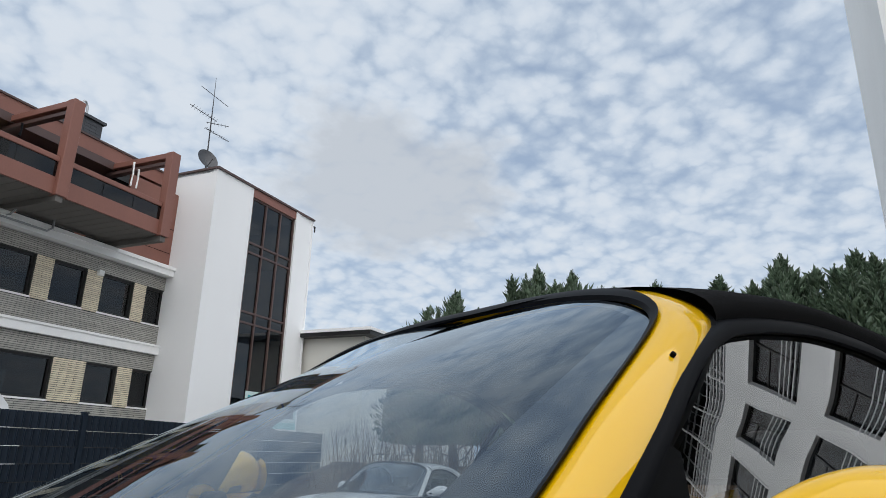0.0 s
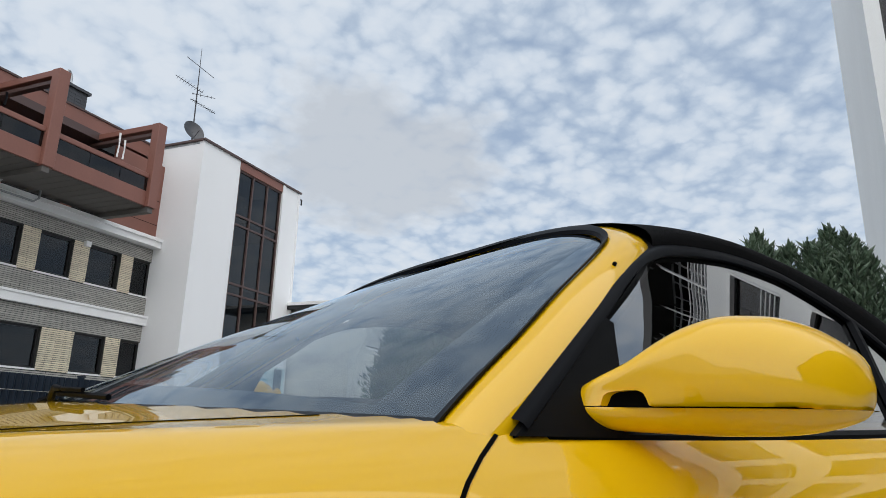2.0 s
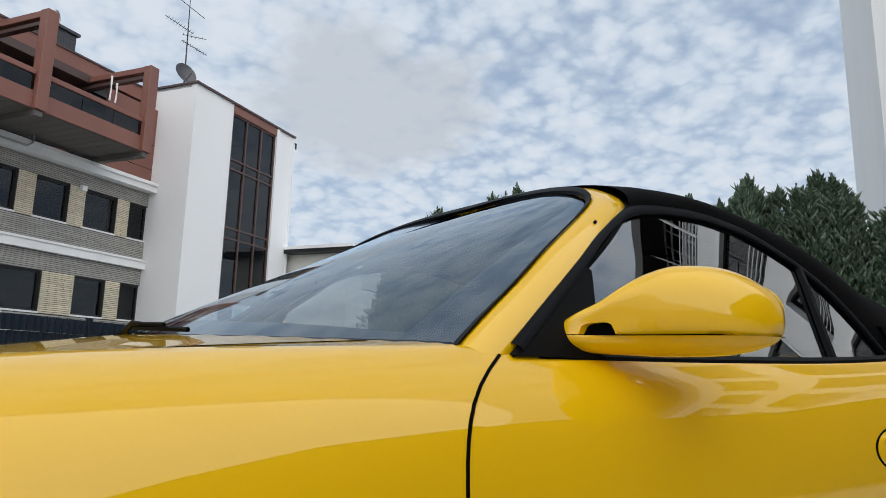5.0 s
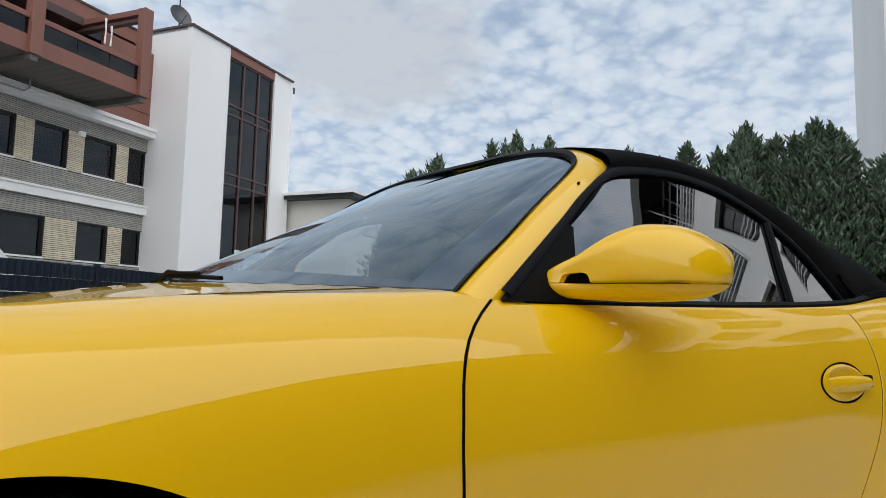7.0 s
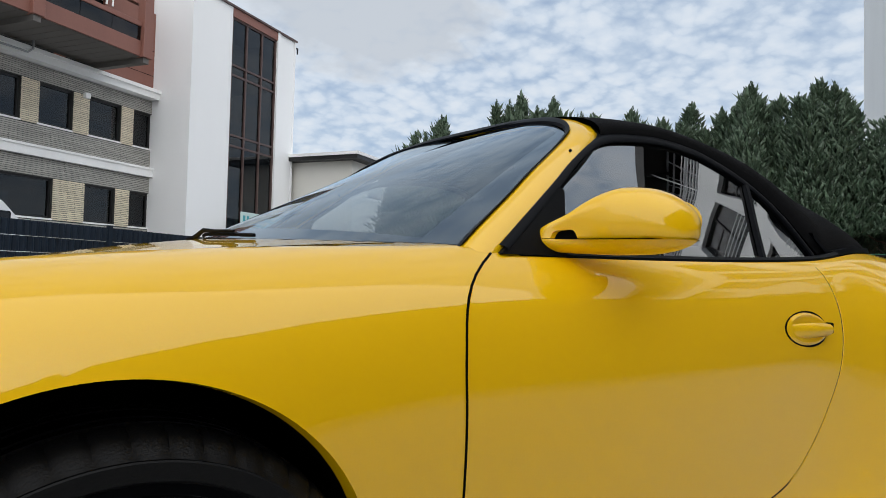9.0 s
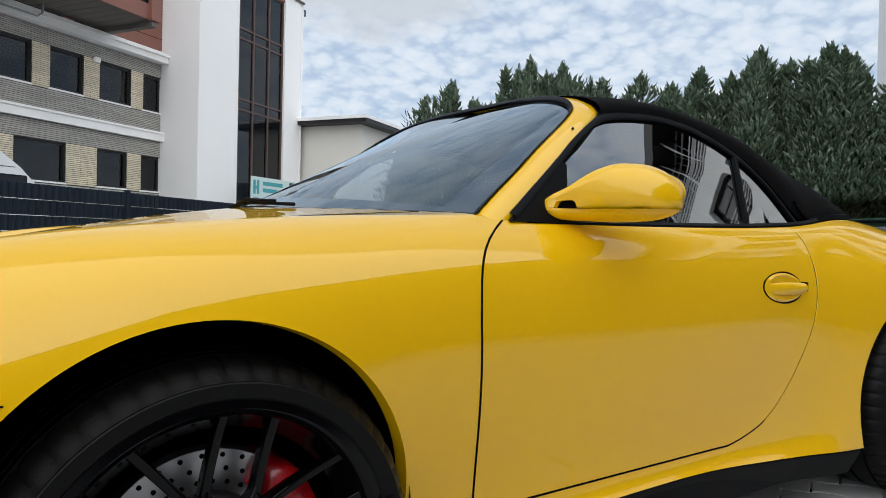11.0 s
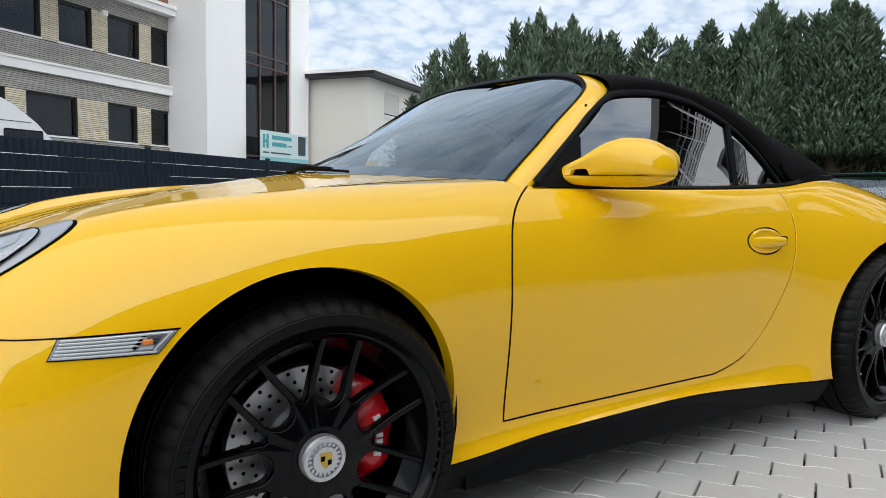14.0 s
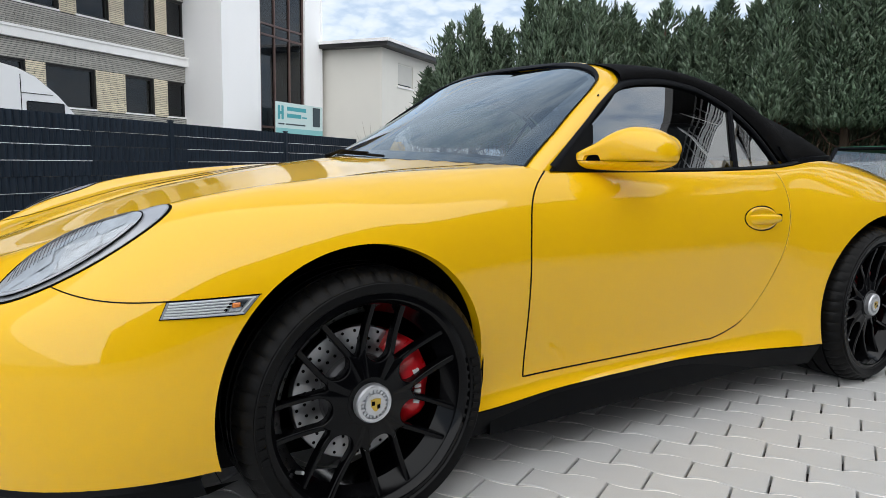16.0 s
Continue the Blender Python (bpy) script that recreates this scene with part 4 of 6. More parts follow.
# -- green saloon parked before the hedge --
def saloon(name, label, paint, at):
    car = thing(name, label, "car", at=at)
    low = hermite([(-2.15, .70, .52), (-2.0, .80, .62), (-1.2, .86, .80), (-.6, .87, .86), (.9, .87, .90), (1.7, .85, .92), (2.1, .80, .88), (2.25, .70, .6)])
    bm = bmesh.new()
    rows = []
    for x in np.linspace(-2.15, 2.25, 60):
        w, z = low(x)
        rows.append([(x, s * a, b) for s, a, b in ((-1, w * .9, .22), (-1, w * .98, .35), (-1, w, .55), (-1, w * .98, z - .12), (-1, w * .90, z - .02), (-1, w * .6, z + .015), (1, 0, z + .03), (1, w * .6, z + .015), (1, w * .90, z - .02), (1, w * .98, z - .12), (1, w, .55), (1, w * .98, .35), (1, w * .9, .22))])
    vs = grid(bm, rows)
    bm.faces.new(vs[0])
    bm.faces.new(vs[-1][::-1])
    bmesh.ops.recalc_face_normals(bm, faces=bm.faces[:])
    part("body", bm, paint, car, "painted car body", angle=40)
    top = hermite([(-.62, .74, .86), (0.0, .62, 1.36), (.2, .60, 1.385), (.7, .60, 1.38), (1.15, .61, 1.33), (1.75, .70, .93)])
    bm = bmesh.new()
    rows = []
    for x in np.linspace(.02, 1.2, 20):
        w, z = top(x)
        rows.append([(x, -w, z - .03), (x, -w * .93, z - .005), (x, 0, z + .015), (x, w * .93, z - .005), (x, w, z - .03)])
    grid(bm, rows)
    bmesh.ops.recalc_face_normals(bm, faces=bm.faces[:])
    part("roof", bm, paint, car, "painted roof")
    bm = bmesh.new()
    grid(bm, [[(-.60 + .62 * t, (.70 - .11 * t) * s, .875 + .46 * t + .02 * math.sin(math.pi * t)) for s in np.linspace(-1, 1, 9)] for t in np.linspace(0, 1, 8)])
    g = part("windscreen", bm, GLASS_WS, car, "windscreen mirroring pale sky")
    bm = bmesh.new()
    for s in (-1, 1):
        tube(bm, [(-.62, s * .74, .86), (-.3, s * .68, 1.11), (.03, s * .60, 1.345)], .028, 8)
    tube(bm, [(.03, -.60, 1.345), (.0, 0, 1.36), (.03, .60, 1.345)], .022, 8)
    part("windscreen_trim", bm, TRIM, g, "dark trim round the windscreen")
    for s in (-1, 1):
        bm = bmesh.new()
        rows = []
        for x in np.linspace(-.5, 1.7, 24):
            w, z = top(x)
            wl, zl = low(x)
            rows.append([(x, s * wl * .9, zl - .01), (x, s * w, max(zl - .005, z - .03))])
        grid(bm, rows, flip=s > 0)
        part("side_window", bm, GLASS_SIDE, car)
        bm = bmesh.new()
        box(bm, -2.14, -2.02, s * .58 - .13, s * .58 + .13, .55, .68, .03, 2)
        part("headlight", bm, GREYLENS, car)
        bm = bmesh.new()
        box(bm, -.48, -.36, s * .93 - .1, s * .93 + .1, .90, 1.02, .03, 2)
        part("door_mirror", bm, TRIM, car)
        for x in (-1.35, 1.3):
            bm = bmesh.new()
            revolve(bm, [(.02, -.09), (.2, -.1), (.30, -.09), (.32, -.05), (.32, .09), (.02, .1)], 32)
            bmesh.ops.recalc_face_normals(bm, faces=bm.faces[:])
            w_ = part("wheel", bm, RUBBER, car)
            w_.location = (x, s * .80, .32)
    bm = boxes((-.5, 1.6, -.66, .66, .5, .84), (.35, .6, -.62, -.1, .8, 1.15), (.35, .6, .1, .62, .8, 1.15))
    part("cabin", bm, LEATHER, car, "dark seats", smooth=False)
    bm = boxes((-2.2, -2.0, -.72, .72, .32, .50), bevel=.03)
    part("bumper", bm, TRIM, car)
    return car


saloon("saloon_car", "dark green saloon car parked before the hedge", GREEN_PAINT, pose(8.75, 1.9, -.18, 0, 0, 25))


# ---- the sports car: nose towards -x, front axle over the origin ----
from mathutils.bvhtree import BVHTree

NOSE, NOSE_END, TAIL_START, TAIL = -0.98, -0.45, 2.85, 3.44
# lengthwise lines of the body shell, from the lower edge up to the middle of the bonnet: station, half width, height
SILL_LINE = hermite([(-1.0, .86, .20), (-.6, .845, .236), (-.39, .848, .237), (.36, .822, .222), (.65, .808, .235), (1.17, .810, .241), (1.66, .838, .220), (2.0, .876, .205), (2.75, .89, .22), (3.45, .86, .30)])
LOWER_LINE = hermite([(-1.0, .88, .31), (-.6, .862, .32), (-.39, .864, .325), (.36, .804, .285), (.65, .790, .284), (1.3, .792, .282), (1.66, .812, .280), (1.85, .848, .29), (2.0, .884, .31), (2.75, .905, .36), (3.45, .88, .40)])
WAIST_LINE = hermite([(-1.0, .88, .45), (-.6, .862, .45), (-.39, .868, .46), (0, .886, .47), (.36, .836, .46), (.65, .811, .46), (1.3, .807, .46), (1.6, .812, .46), (1.8, .835, .46), (2.0, .883, .47), (2.35, .922, .48), (2.75, .91, .50), (3.45, .88, .52)])
SHOULDER_LINE = hermite([(-1.0, .84, .53), (-.6, .83, .578), (-.39, .852, .61), (0, .883, .66), (.36, .842, .65), (.65, .818, .645), (1.3, .812, .65), (1.6, .815, .66), (1.8, .832, .67), (2.0, .873, .68), (2.35, .918, .70), (2.75, .90, .69), (3.45, .86, .65)])
CREST_LINE = hermite([(-1.0, .74, .545), (-.75, .745, .615), (-.6, .75, .662), (-.39, .78, .72), (0, .815, .785), (.36, .797, .79), (.65, .784, .79), (1.3, .781, .795), (1.6, .784, .80), (1.8, .795, .805), (2.0, .822, .82), (2.35, .85, .83), (2.75, .83, .785), (3.45, .78, .72)])
BELT_LINE = hermite([(-1.0, .58, .555), (-.75, .61, .655), (-.6, .63, .724), (-.39, .655, .793), (-.1, .67, .84), (.2, .682, .86), (.5, .70, .866), (.9, .712, .868), (1.4, .718, .876), (1.86, .722, .896), (2.05, .712, .921), (2.2, .70, .929), (2.5, .68, .905), (2.75, .66, .868), (3.1, .60, .80), (3.45, .55, .74)])
INNER_LINE = hermite([(-1.0, .42, .56), (-.75, .44, .635), (-.6, .46, .688), (-.39, .49, .755), (-.1, .52, .815), (.2, .545, .862), (.5, .58, .885), (.75, .60, .90), (2.6, .50, .925), (2.75, .50, .915), (3.1, .42, .87), (3.45, .38, .76)])
MIDDLE_LINE = hermite([(-1.0, 0, .56), (-.6, 0, .698), (-.39, 0, .775), (-.1, 0, .84), (.2, 0, .89), (.4, 0, .912), (.75, 0, .93), (2.6, 0, .945), (3.1, 0, .89), (3.45, 0, .78)])
LINES = [SILL_LINE, LOWER_LINE, WAIST_LINE, SHOULDER_LINE, CREST_LINE, BELT_LINE, INNER_LINE, MIDDLE_LINE]
NOSE_AT = (-.93, -.955, -.98, -.97, -.90, -.88, -.87, -.86)
TAIL_AT = (3.36, 3.42, 3.44, 3.44, 3.42, 3.40, 3.38, 3.38)
ARCHES = ((-.018, .343, .354, .360), (2.35, .345, .398, .368))


def body_line(k, X):
    """The point of line k at station X, rounded in at nose and tail."""
    if X < NOSE_END:
        a = min(1.0, (NOSE_END - X) / (NOSE_END - NOSE)) * math.pi / 2
        x = NOSE_END - (NOSE_END - NOSE_AT[k]) * math.sin(a)
        f = max(0.0, math.cos(a)) ** 0.8
    elif X > TAIL_START:
        a = min(1.0, (X - TAIL_START) / (TAIL - TAIL_START)) * math.pi / 2
        x = TAIL_START + (TAIL_AT[k] - TAIL_START) * math.sin(a)
        f = max(0.0, math.cos(a)) ** 0.62
    else:
        x, f = X, 1.0
    w, z = LINES[k](x)
    return np.array((x, w * f, z))


def body_section(X, last, per):
    pts = [body_line(k, X) for k in range(8)]
    ext = [2 * pts[0] - pts[1]] + pts + [pts[6] * np.array((1, -1, 1))]
    out = []
    for k in range(last):
        a, b, c, d = ext[k:k + 4]
        for j in range(per):
            t = j / per
            out.append(0.5 * (2 * b + (c - a) * t + (2 * a - 5 * b + 4 * c - d) * t * t + (3 * b - a - 3 * c + d) * t ** 3))
    out.append(pts[last])
    return out


def cowl_x(w):
    """Where the bonnet ends under the windscreen."""
    return .30 + .278 * (min(w, .675) / .675) ** 1.6


def stations():
    st = [NOSE + (NOSE_END - NOSE) * (i / 22) for i in range(22)]
    st += list(np.arange(NOSE_END, TAIL_START, 0.0165))
    st += [TAIL_START + (TAIL - TAIL_START) * (i / 16) for i in range(17)]
    return st


def eased(table, axis, sigma):
    """Evens out a table of points along one axis, holding its ends and its broad curves."""
    n = int(3 * sigma)
    kernel = np.exp(-.5 * (np.arange(-n, n + 1) / sigma) ** 2)
    kernel /= kernel.sum()

    def once(a):
        a = np.moveaxis(a, axis, 0)
        pad = np.concatenate([2 * a[:1] - a[n:0:-1], a, 2 * a[-1:] - a[-2:-n - 2:-1]])
        return np.moveaxis(sum(k * pad[i:i + len(a)] for i, k in enumerate(kernel)), 0, axis)
    first = once(table)
    return 2 * first - once(first)


def half_shell(per=7):
    """One side of the shell, nose to tail, with the wheel openings cut and turned in; the cabin stays open."""
    bm = bmesh.new()
    rows = []
    table = np.array([body_section(X, 7, per) for X in stations()])
    table = eased(eased(table, 0, 5.0), 1, 2.2)
    for X, line in zip(stations(), table):
        full = X < .72 or X > 2.74
        rows.append([bm.verts.new((p[0], -p[1], p[2])) for p in line[:(7 if full else 5) * per + 1]])
    for a, b in zip(rows, rows[1:]):
        for i in range(min(len(a), len(b)) - 1):
            bm.faces.new((a[i], b[i], b[i + 1], a[i + 1]))
    bm.normal_update()
    tree = BVHTree.FromBMesh(bm)
    side = lambda x, z: tree.ray_cast(Vector((x, -2, z)), Vector((0, 1, 0)))[0]

    def inside(v, grow=1.0):
        if v.co.z > .75 or v.co.y > -.5:
            return False
        for cx, cz, a, b in ARCHES:
            if ((v.co.x - cx) / a) ** 2 + ((v.co.z - cz) / b) ** 2 < grow:
                return True
        return False

    flag = {v: inside(v) for v in bm.verts}
    bmesh.ops.delete(bm, geom=[f for f in bm.faces if all(flag[v] for v in f.verts)], context="FACES")
    snapped = []
    for v in [v for v in bm.verts if flag.get(v)]:
        cx, cz, a, b = min(ARCHES, key=lambda q: abs(q[0] - v.co.x))
        d = math.sqrt(((v.co.x - cx) / a) ** 2 + ((v.co.z - cz) / b) ** 2)
        x, z = cx + (v.co.x - cx) / d, cz + (v.co.z - cz) / d
        hit = side(x, max(z, .16))
        y = hit.y if hit else v.co.y
        v.co = (x, y, z if hit else max(z, .2))
        snapped.append(v)
    near = set(snapped)
    rim = [e for e in bm.edges if len(e.link_faces) == 1 and e.verts[0] in near and e.verts[1] in near]
    ext = bmesh.ops.extrude_edge_only(bm, edges=rim)
    lip = [v for v in ext["geom"] if isinstance(v, bmesh.types.BMVert)]
    for v in lip:
        cx, cz, a, b = min(ARCHES, key=lambda q: abs(q[0] - v.co.x))
        v.co = (v.co.x + (cx - v.co.x) * .012, v.co.y + .03, v.co.z + (cz - v.co.z) * .012)
    bmesh.ops.remove_doubles(bm, verts=bm.verts[:], dist=0.0004)
    bm.normal_update()
    return bm, tree


def mirrored(bm):
    """Adds the other side."""
    r = bmesh.ops.duplicate(bm, geom=bm.verts[:] + bm.edges[:] + bm.faces[:])
    vs = [g for g in r["geom"] if isinstance(g, bmesh.types.BMVert)]
    fs = [g for g in r["geom"] if isinstance(g, bmesh.types.BMFace)]
    for v in vs:
        v.co.y = -v.co.y
    bmesh.ops.reverse_faces(bm, faces=fs)
    bmesh.ops.remove_doubles(bm, verts=[v for v in bm.verts if abs(v.co.y) < .004], dist=0.003)
    return bm


def flip_y(bm):
    for v in bm.verts:
        v.co.y = -v.co.y
    bmesh.ops.reverse_faces(bm, faces=bm.faces[:])
    return bm


def on_side(tree, x, z, off=0.0):
    p, n, _, _ = tree.ray_cast(Vector((x, -2, z)), Vector((0, 1, 0)))
    if p is None:
        p, n, _, _ = tree.find_nearest(Vector((x, -.85, z)))
    if n.y > 0:
        n = -n
    return p + n * off, n


def on_top(tree, x, y, off=0.0):
    p, n, _, _ = tree.ray_cast(Vector((x, y, 2)), Vector((0, 0, -1)))
    if p is None:
        p, n, _, _ = tree.find_nearest(Vector((x, y, .85)))
    if n.z < 0:
        n = -n
    return p + n * off, n


def ribbon(bm, line, width, lift):
    """A narrow strip along points with normals."""
    rows = []
    for i, (p, n) in enumerate(line):
        d = (line[min(i + 1, len(line) - 1)][0] - line[max(i - 1, 0)][0]).normalized()
        s = d.cross(n).normalized() * width / 2
        rows.append([p - s + n * (lift - .004), p - s + n * lift, p + s + n * lift, p + s + n * (lift - .004)])
    grid(bm, rows)


DOOR_FRONT = hermite([(.28, .506), (.45, .497), (.65, .494), (.73, .503), (.775, .517), (.806, .538), (.834, .571), (.861, .62), (.89, .68)])
DOOR_REAR = hermite([(.284, 1.36), (.297, 1.43), (.33, 1.525), (.40, 1.612), (.50, 1.688), (.61, 1.745), (.70, 1.766), (.80, 1.775), (.90, 1.772)])


def belt_z(x):
    return float(LINES[5](x)[1])


def door_outline(n=90):
    """The gap round the door: down the front edge, along the sill, up the rear edge."""
    pts = [(float(DOOR_FRONT(z)[0]), z) for z in np.linspace(.870, .2865, n // 3)]
    pts += [(x, .2855) for x in np.linspace(.52, 1.36, n // 3)]
    pts += [(float(DOOR_REAR(z)[0]), z) for z in np.linspace(.285, .335, n // 8)]
    return pts


STEER = 0.0
SPOKE_TURN = 54.0


def wheel(parent, x, y, r, width, rim_r, label, turn=0.0, mirror=1):
    """Wheel with axis across the car; its outer face looks to -y for mirror 1."""
    bm = bmesh.new()
    h = width / 2
    prof = [(rim_r - .012, h - .01), (rim_r + .004, h - .004), (rim_r + .002, h - .03), (rim_r - .03, h - .05), (rim_r - .045, -h + .06), (rim_r - .016, -h + .022), (rim_r - .012, -h + .010),
            (rim_r + .006, -h + .006), (rim_r + .008, -h - .001), (rim_r - .004, -h - .003), (rim_r - .012, -h + .003), (rim_r - .018, -h + .014)]
    revolve(bm, prof, 96)
    # seven forked spokes: parallel bars either side of round-ended openings, a pointed gap inside each fork
    face = -h + .030
    revolve(bm, [(.001, face + .002), (.060, face + .002), (.066, face + .03), (.05, face + .05)], 60)
    slot, bar, half_a = .0325, .0145, math.pi / 7
    ax, lat = Vector((math.cos(half_a), math.sin(half_a))), Vector((math.sin(half_a), -math.cos(half_a)))
    reach, bend = rim_r - .012, .096 + slot
    apex = (slot + bar) / math.sin(half_a)
    bay = [ax * (bend - slot * math.cos(q)) + lat * (slot * math.sin(q)) for q in np.linspace(0, math.pi / 2, 9)]
    runs = list(zip(np.linspace(bend, reach, 10), np.linspace(apex * math.cos(half_a) + .014, reach, 10)))
    fork = Vector((apex + .007, 0))

    def dish(p, lift):
        t = min(1.0, max(0.0, (p.length - .06) / (rim_r - .06)))
        return Vector((p.x, face + .012 * math.sin(t * math.pi) - .012 * t * t + lift * (1 - .35 * t), p.y))
    arm = bmesh.new()
    for side_ in (1, -1):
        put = lambda p, lift: arm.verts.new(dish(Vector((p.x, p.y * side_)), lift))
        # bar with rounded front edges
        section = ((0, .030), (0, .0045), (.0012, .0012), (.0032, 0), (bar - .0032, 0), (bar - .0012, .0012), (bar, .0045), (bar, .030))
        rows = []
        for v0, v1 in runs:
            rows.append([put(ax * (v0 + (v1 - v0) * o / bar) + lat * (slot + o), l) for o, l in section])
        for r0, r1 in zip(rows, rows[1:]):
            for i in range(7):
                arm.faces.new((r0[i], r0[i + 1], r1[i + 1], r1[i]))
        # the hub between the bay and the fork
        rim_pts = bay + [ax * v_ + lat * (slot + o_) for v_, o_ in ((runs[0][0] + (runs[0][1] - runs[0][0]) * .5, bar * .5), (runs[0][1], bar))] + [fork]
        out_l = []
        for k, p in enumerate(rim_pts):
            inward = (Vector((0, 0)) - p).normalized() if k >= len(bay) else (p - ax * bend).normalized()
            out_l.append([put(p + inward * o, l) for o, l in ((0, .030), (0, .0045), (.0012, .0012), (.0032, 0))])
        core = put(Vector((0, 0)), 0)
        for r0, r1 in zip(out_l, out_l[1:]):
            for i in range(3):
                arm.faces.new((r0[i], r0[i + 1], r1[i + 1], r1[i]))
            arm.faces.new((r0[3], core, r1[3]))
    bmesh.ops.recalc_face_normals(arm, faces=arm.faces[:])
    bmesh.ops.recalc_face_normals(bm, faces=bm.faces[:])
    w = part("wheel", bm, RIMBLACK, parent, label, angle=40)
    spoke = finish(arm, "spoke", RIMBLACK, angle=40)
    for k in range(7):
        sp = new("spoke", spoke)
        sp.parent = w
        sp.matrix_local = Matrix.Rotation(-math.radians(SPOKE_TURN + 360 * k / 7), 4, "Y")
    w.matrix_local = pose(x, y, r - .008, 0, 0, turn + (0 if mirror == 1 else 180))
    # tyre with rounded shoulders, circumferential and cross grooves
    bm = bmesh.new()
    prof = [(rim_r - .006, -h + .018), (rim_r + .004, -h + .004), (rim_r + .012, -h - .006), (rim_r + .020, -h - .009), (rim_r + .028, -h - .011), (rim_r + .034, -h - .0125), (rim_r + .036, -h - .011), (r - .036, -h - .006), (r - .030, -h - .006), (r - .022, -h + .004), (r - .012, -h + .014), (r - .006, -h + .026), (r - .003, -h + .038)]
    groove = [(-h + .055, -h + .065), (-.033, -.021), (.021, .033), (h - .065, h - .055)]
    for g0, g1 in groove:
        prof += [(r - .001, g0), (r - .009, g0 + .001), (r - .009, g1 - .001), (r - .001, g1)]
    prof += [(r - .003, h - .038), (r - .006, h - .026), (r - .016, h - .012), (r - .036, h + .005), (rim_r + .03, h + .010), (rim_r, h - .006), (rim_r - .006, h - .02)]
    n = 240
    vs = revolve(bm, prof, n)
    for i in range(n):
        if i % 5 == 0:
            for j in list(range(9, 15)) + list(range(len(prof) - 11, len(prof) - 5)):
                c = vs[i][j].co
                q = Vector((c.x, 0, c.z)).normalized() * .0045
                vs[i][j].co = c - q
    bmesh.ops.recalc_face_normals(bm, faces=bm.faces[:])
    part("tyre", bm, RUBBER, w, "black low-profile rubber tyre", angle=28)
    # raised sidewall marks, too small to read
    bm = bmesh.new()
    box(bm, rim_r + .012, rim_r + .030, -h - .0122, -h - .006, -.007, .007)
    bar = finish(bm, "sidewall_mark", RUBBER, False)
    for base_a in (math.radians(165), math.radians(345)):
        for k in range(8):
            mark = new("sidewall_mark", bar)
            mark.parent = w
            mark.matrix_local = Matrix.Rotation(base_a + k * .085, 4, "Y")
    # drilled brake disc and its hat
    dr = .168 if r < .33 else .166
    bm = bmesh.new()
    revolve(bm, [(.10, -.010), (dr - .002, -.010), (dr, -.007), (dr, .016), (.10, .016)], 80)
    bmesh.ops.recalc_face_normals(bm, faces=bm.faces[:])
    d = part("brake_disc", bm, STEEL, w, "grey drilled steel brake disc")
    d.location = (0, .004, 0)
    bm = bmesh.new()
    for k in range(30):
        for j in range(3):
            a = 2 * math.pi * (k + j * .33) / 30
            rr = .115 + .021 * j
            tube(bm, [(rr * math.cos(a), -.0112, rr * math.sin(a)), (rr * math.cos(a), -.008, rr * math.sin(a))], .0042, 7)
    hole = part("drilled_hole", bm, GAP, w, "rows of dark drilled holes", smooth=False)
    hole.location = (0, .004, 0)
    bm = bmesh.new()
    revolve(bm, [(.03, -.035), (.088, -.033), (.098, -.024), (.1, 0), (.1, .01)], 60)
    bmesh.ops.recalc_face_normals(bm, faces=bm.faces[:])
    part("disc_hat", bm, HAT, w)
    # red fixed caliper behind the hub line
    bm = bmesh.new()
    a0, a1 = (math.radians(-38), math.radians(60))
    rows = []
    for i in range(15):
        t = i / 14
        a = a0 + (a1 - a0) * t
        edge = min(t, 1 - t)
        r0, r1 = .112 + .012 * max(0, .18 - edge) * 5, .188 - .02 * max(0, .2 - edge) * 5
        y0 = -.046 + .016 * max(0, .2 - edge) * 5 + .007 * math.cos(t * 6 * math.pi)
        rows.append([Vector((rr * math.cos(a), yy, rr * math.sin(a))) for rr, yy in ((r0, y0 + .004), (r0 + .008, y0), ((r0 + r1) / 2, y0 - .006), (r1 - .010, y0), (r1, y0 + .008), (r1, .05), (r0, .05))])
    vs = grid(bm, rows, wrap=True)
    bm.faces.new(vs[0])
    bm.faces.new(vs[-1][::-1])
    bmesh.ops.recalc_face_normals(bm, faces=bm.faces[:])
    c = part("brake_caliper", bm, RED, w, "red enamelled fixed brake caliper", angle=50)
    if mirror != 1:
        c.matrix_local = Matrix.Rotation(math.pi, 4, "Y")
    bm = bmesh.new()
    for k in range(7):
        a = math.radians(-14 + 5.2 * k)
        box(bm, .142, .159, -.0565, -.05, -.0042, .0042, m=Matrix.Rotation(-a, 4, "Y"))
    mk = part("caliper_mark", bm, WHITEMARK, w, "white bars in place of lettering", smooth=False)
    if mirror != 1:
        mk.matrix_local = Matrix.Rotation(math.pi, 4, "Y")
    # centre-lock nut with a toothed ring, dark plate and gold emblem
    bm = bmesh.new()
    f0 = face - .006
    revolve(bm, [(.047, f0 + .02), (.047, f0 - .008), (.044, f0 - .013), (.036, f0 - .013), (.034, f0 - .006), (.027, f0 - .006), (.026, f0 - .016), (.001, f0 - .017)], 60)
    for k in range(20):
        a = 2 * math.pi * k / 20
        box(bm, .0275, .0345, f0 - .0115, f0 - .005, -.0024, .0024, m=Matrix.Rotation(a, 4, "Y"))
    bmesh.ops.recalc_face_normals(bm, faces=bm.faces[:])
    nut = part("wheel_nut", bm, ALU, w, "silver toothed centre-lock wheel nut", angle=30)
    bm = bmesh.new()
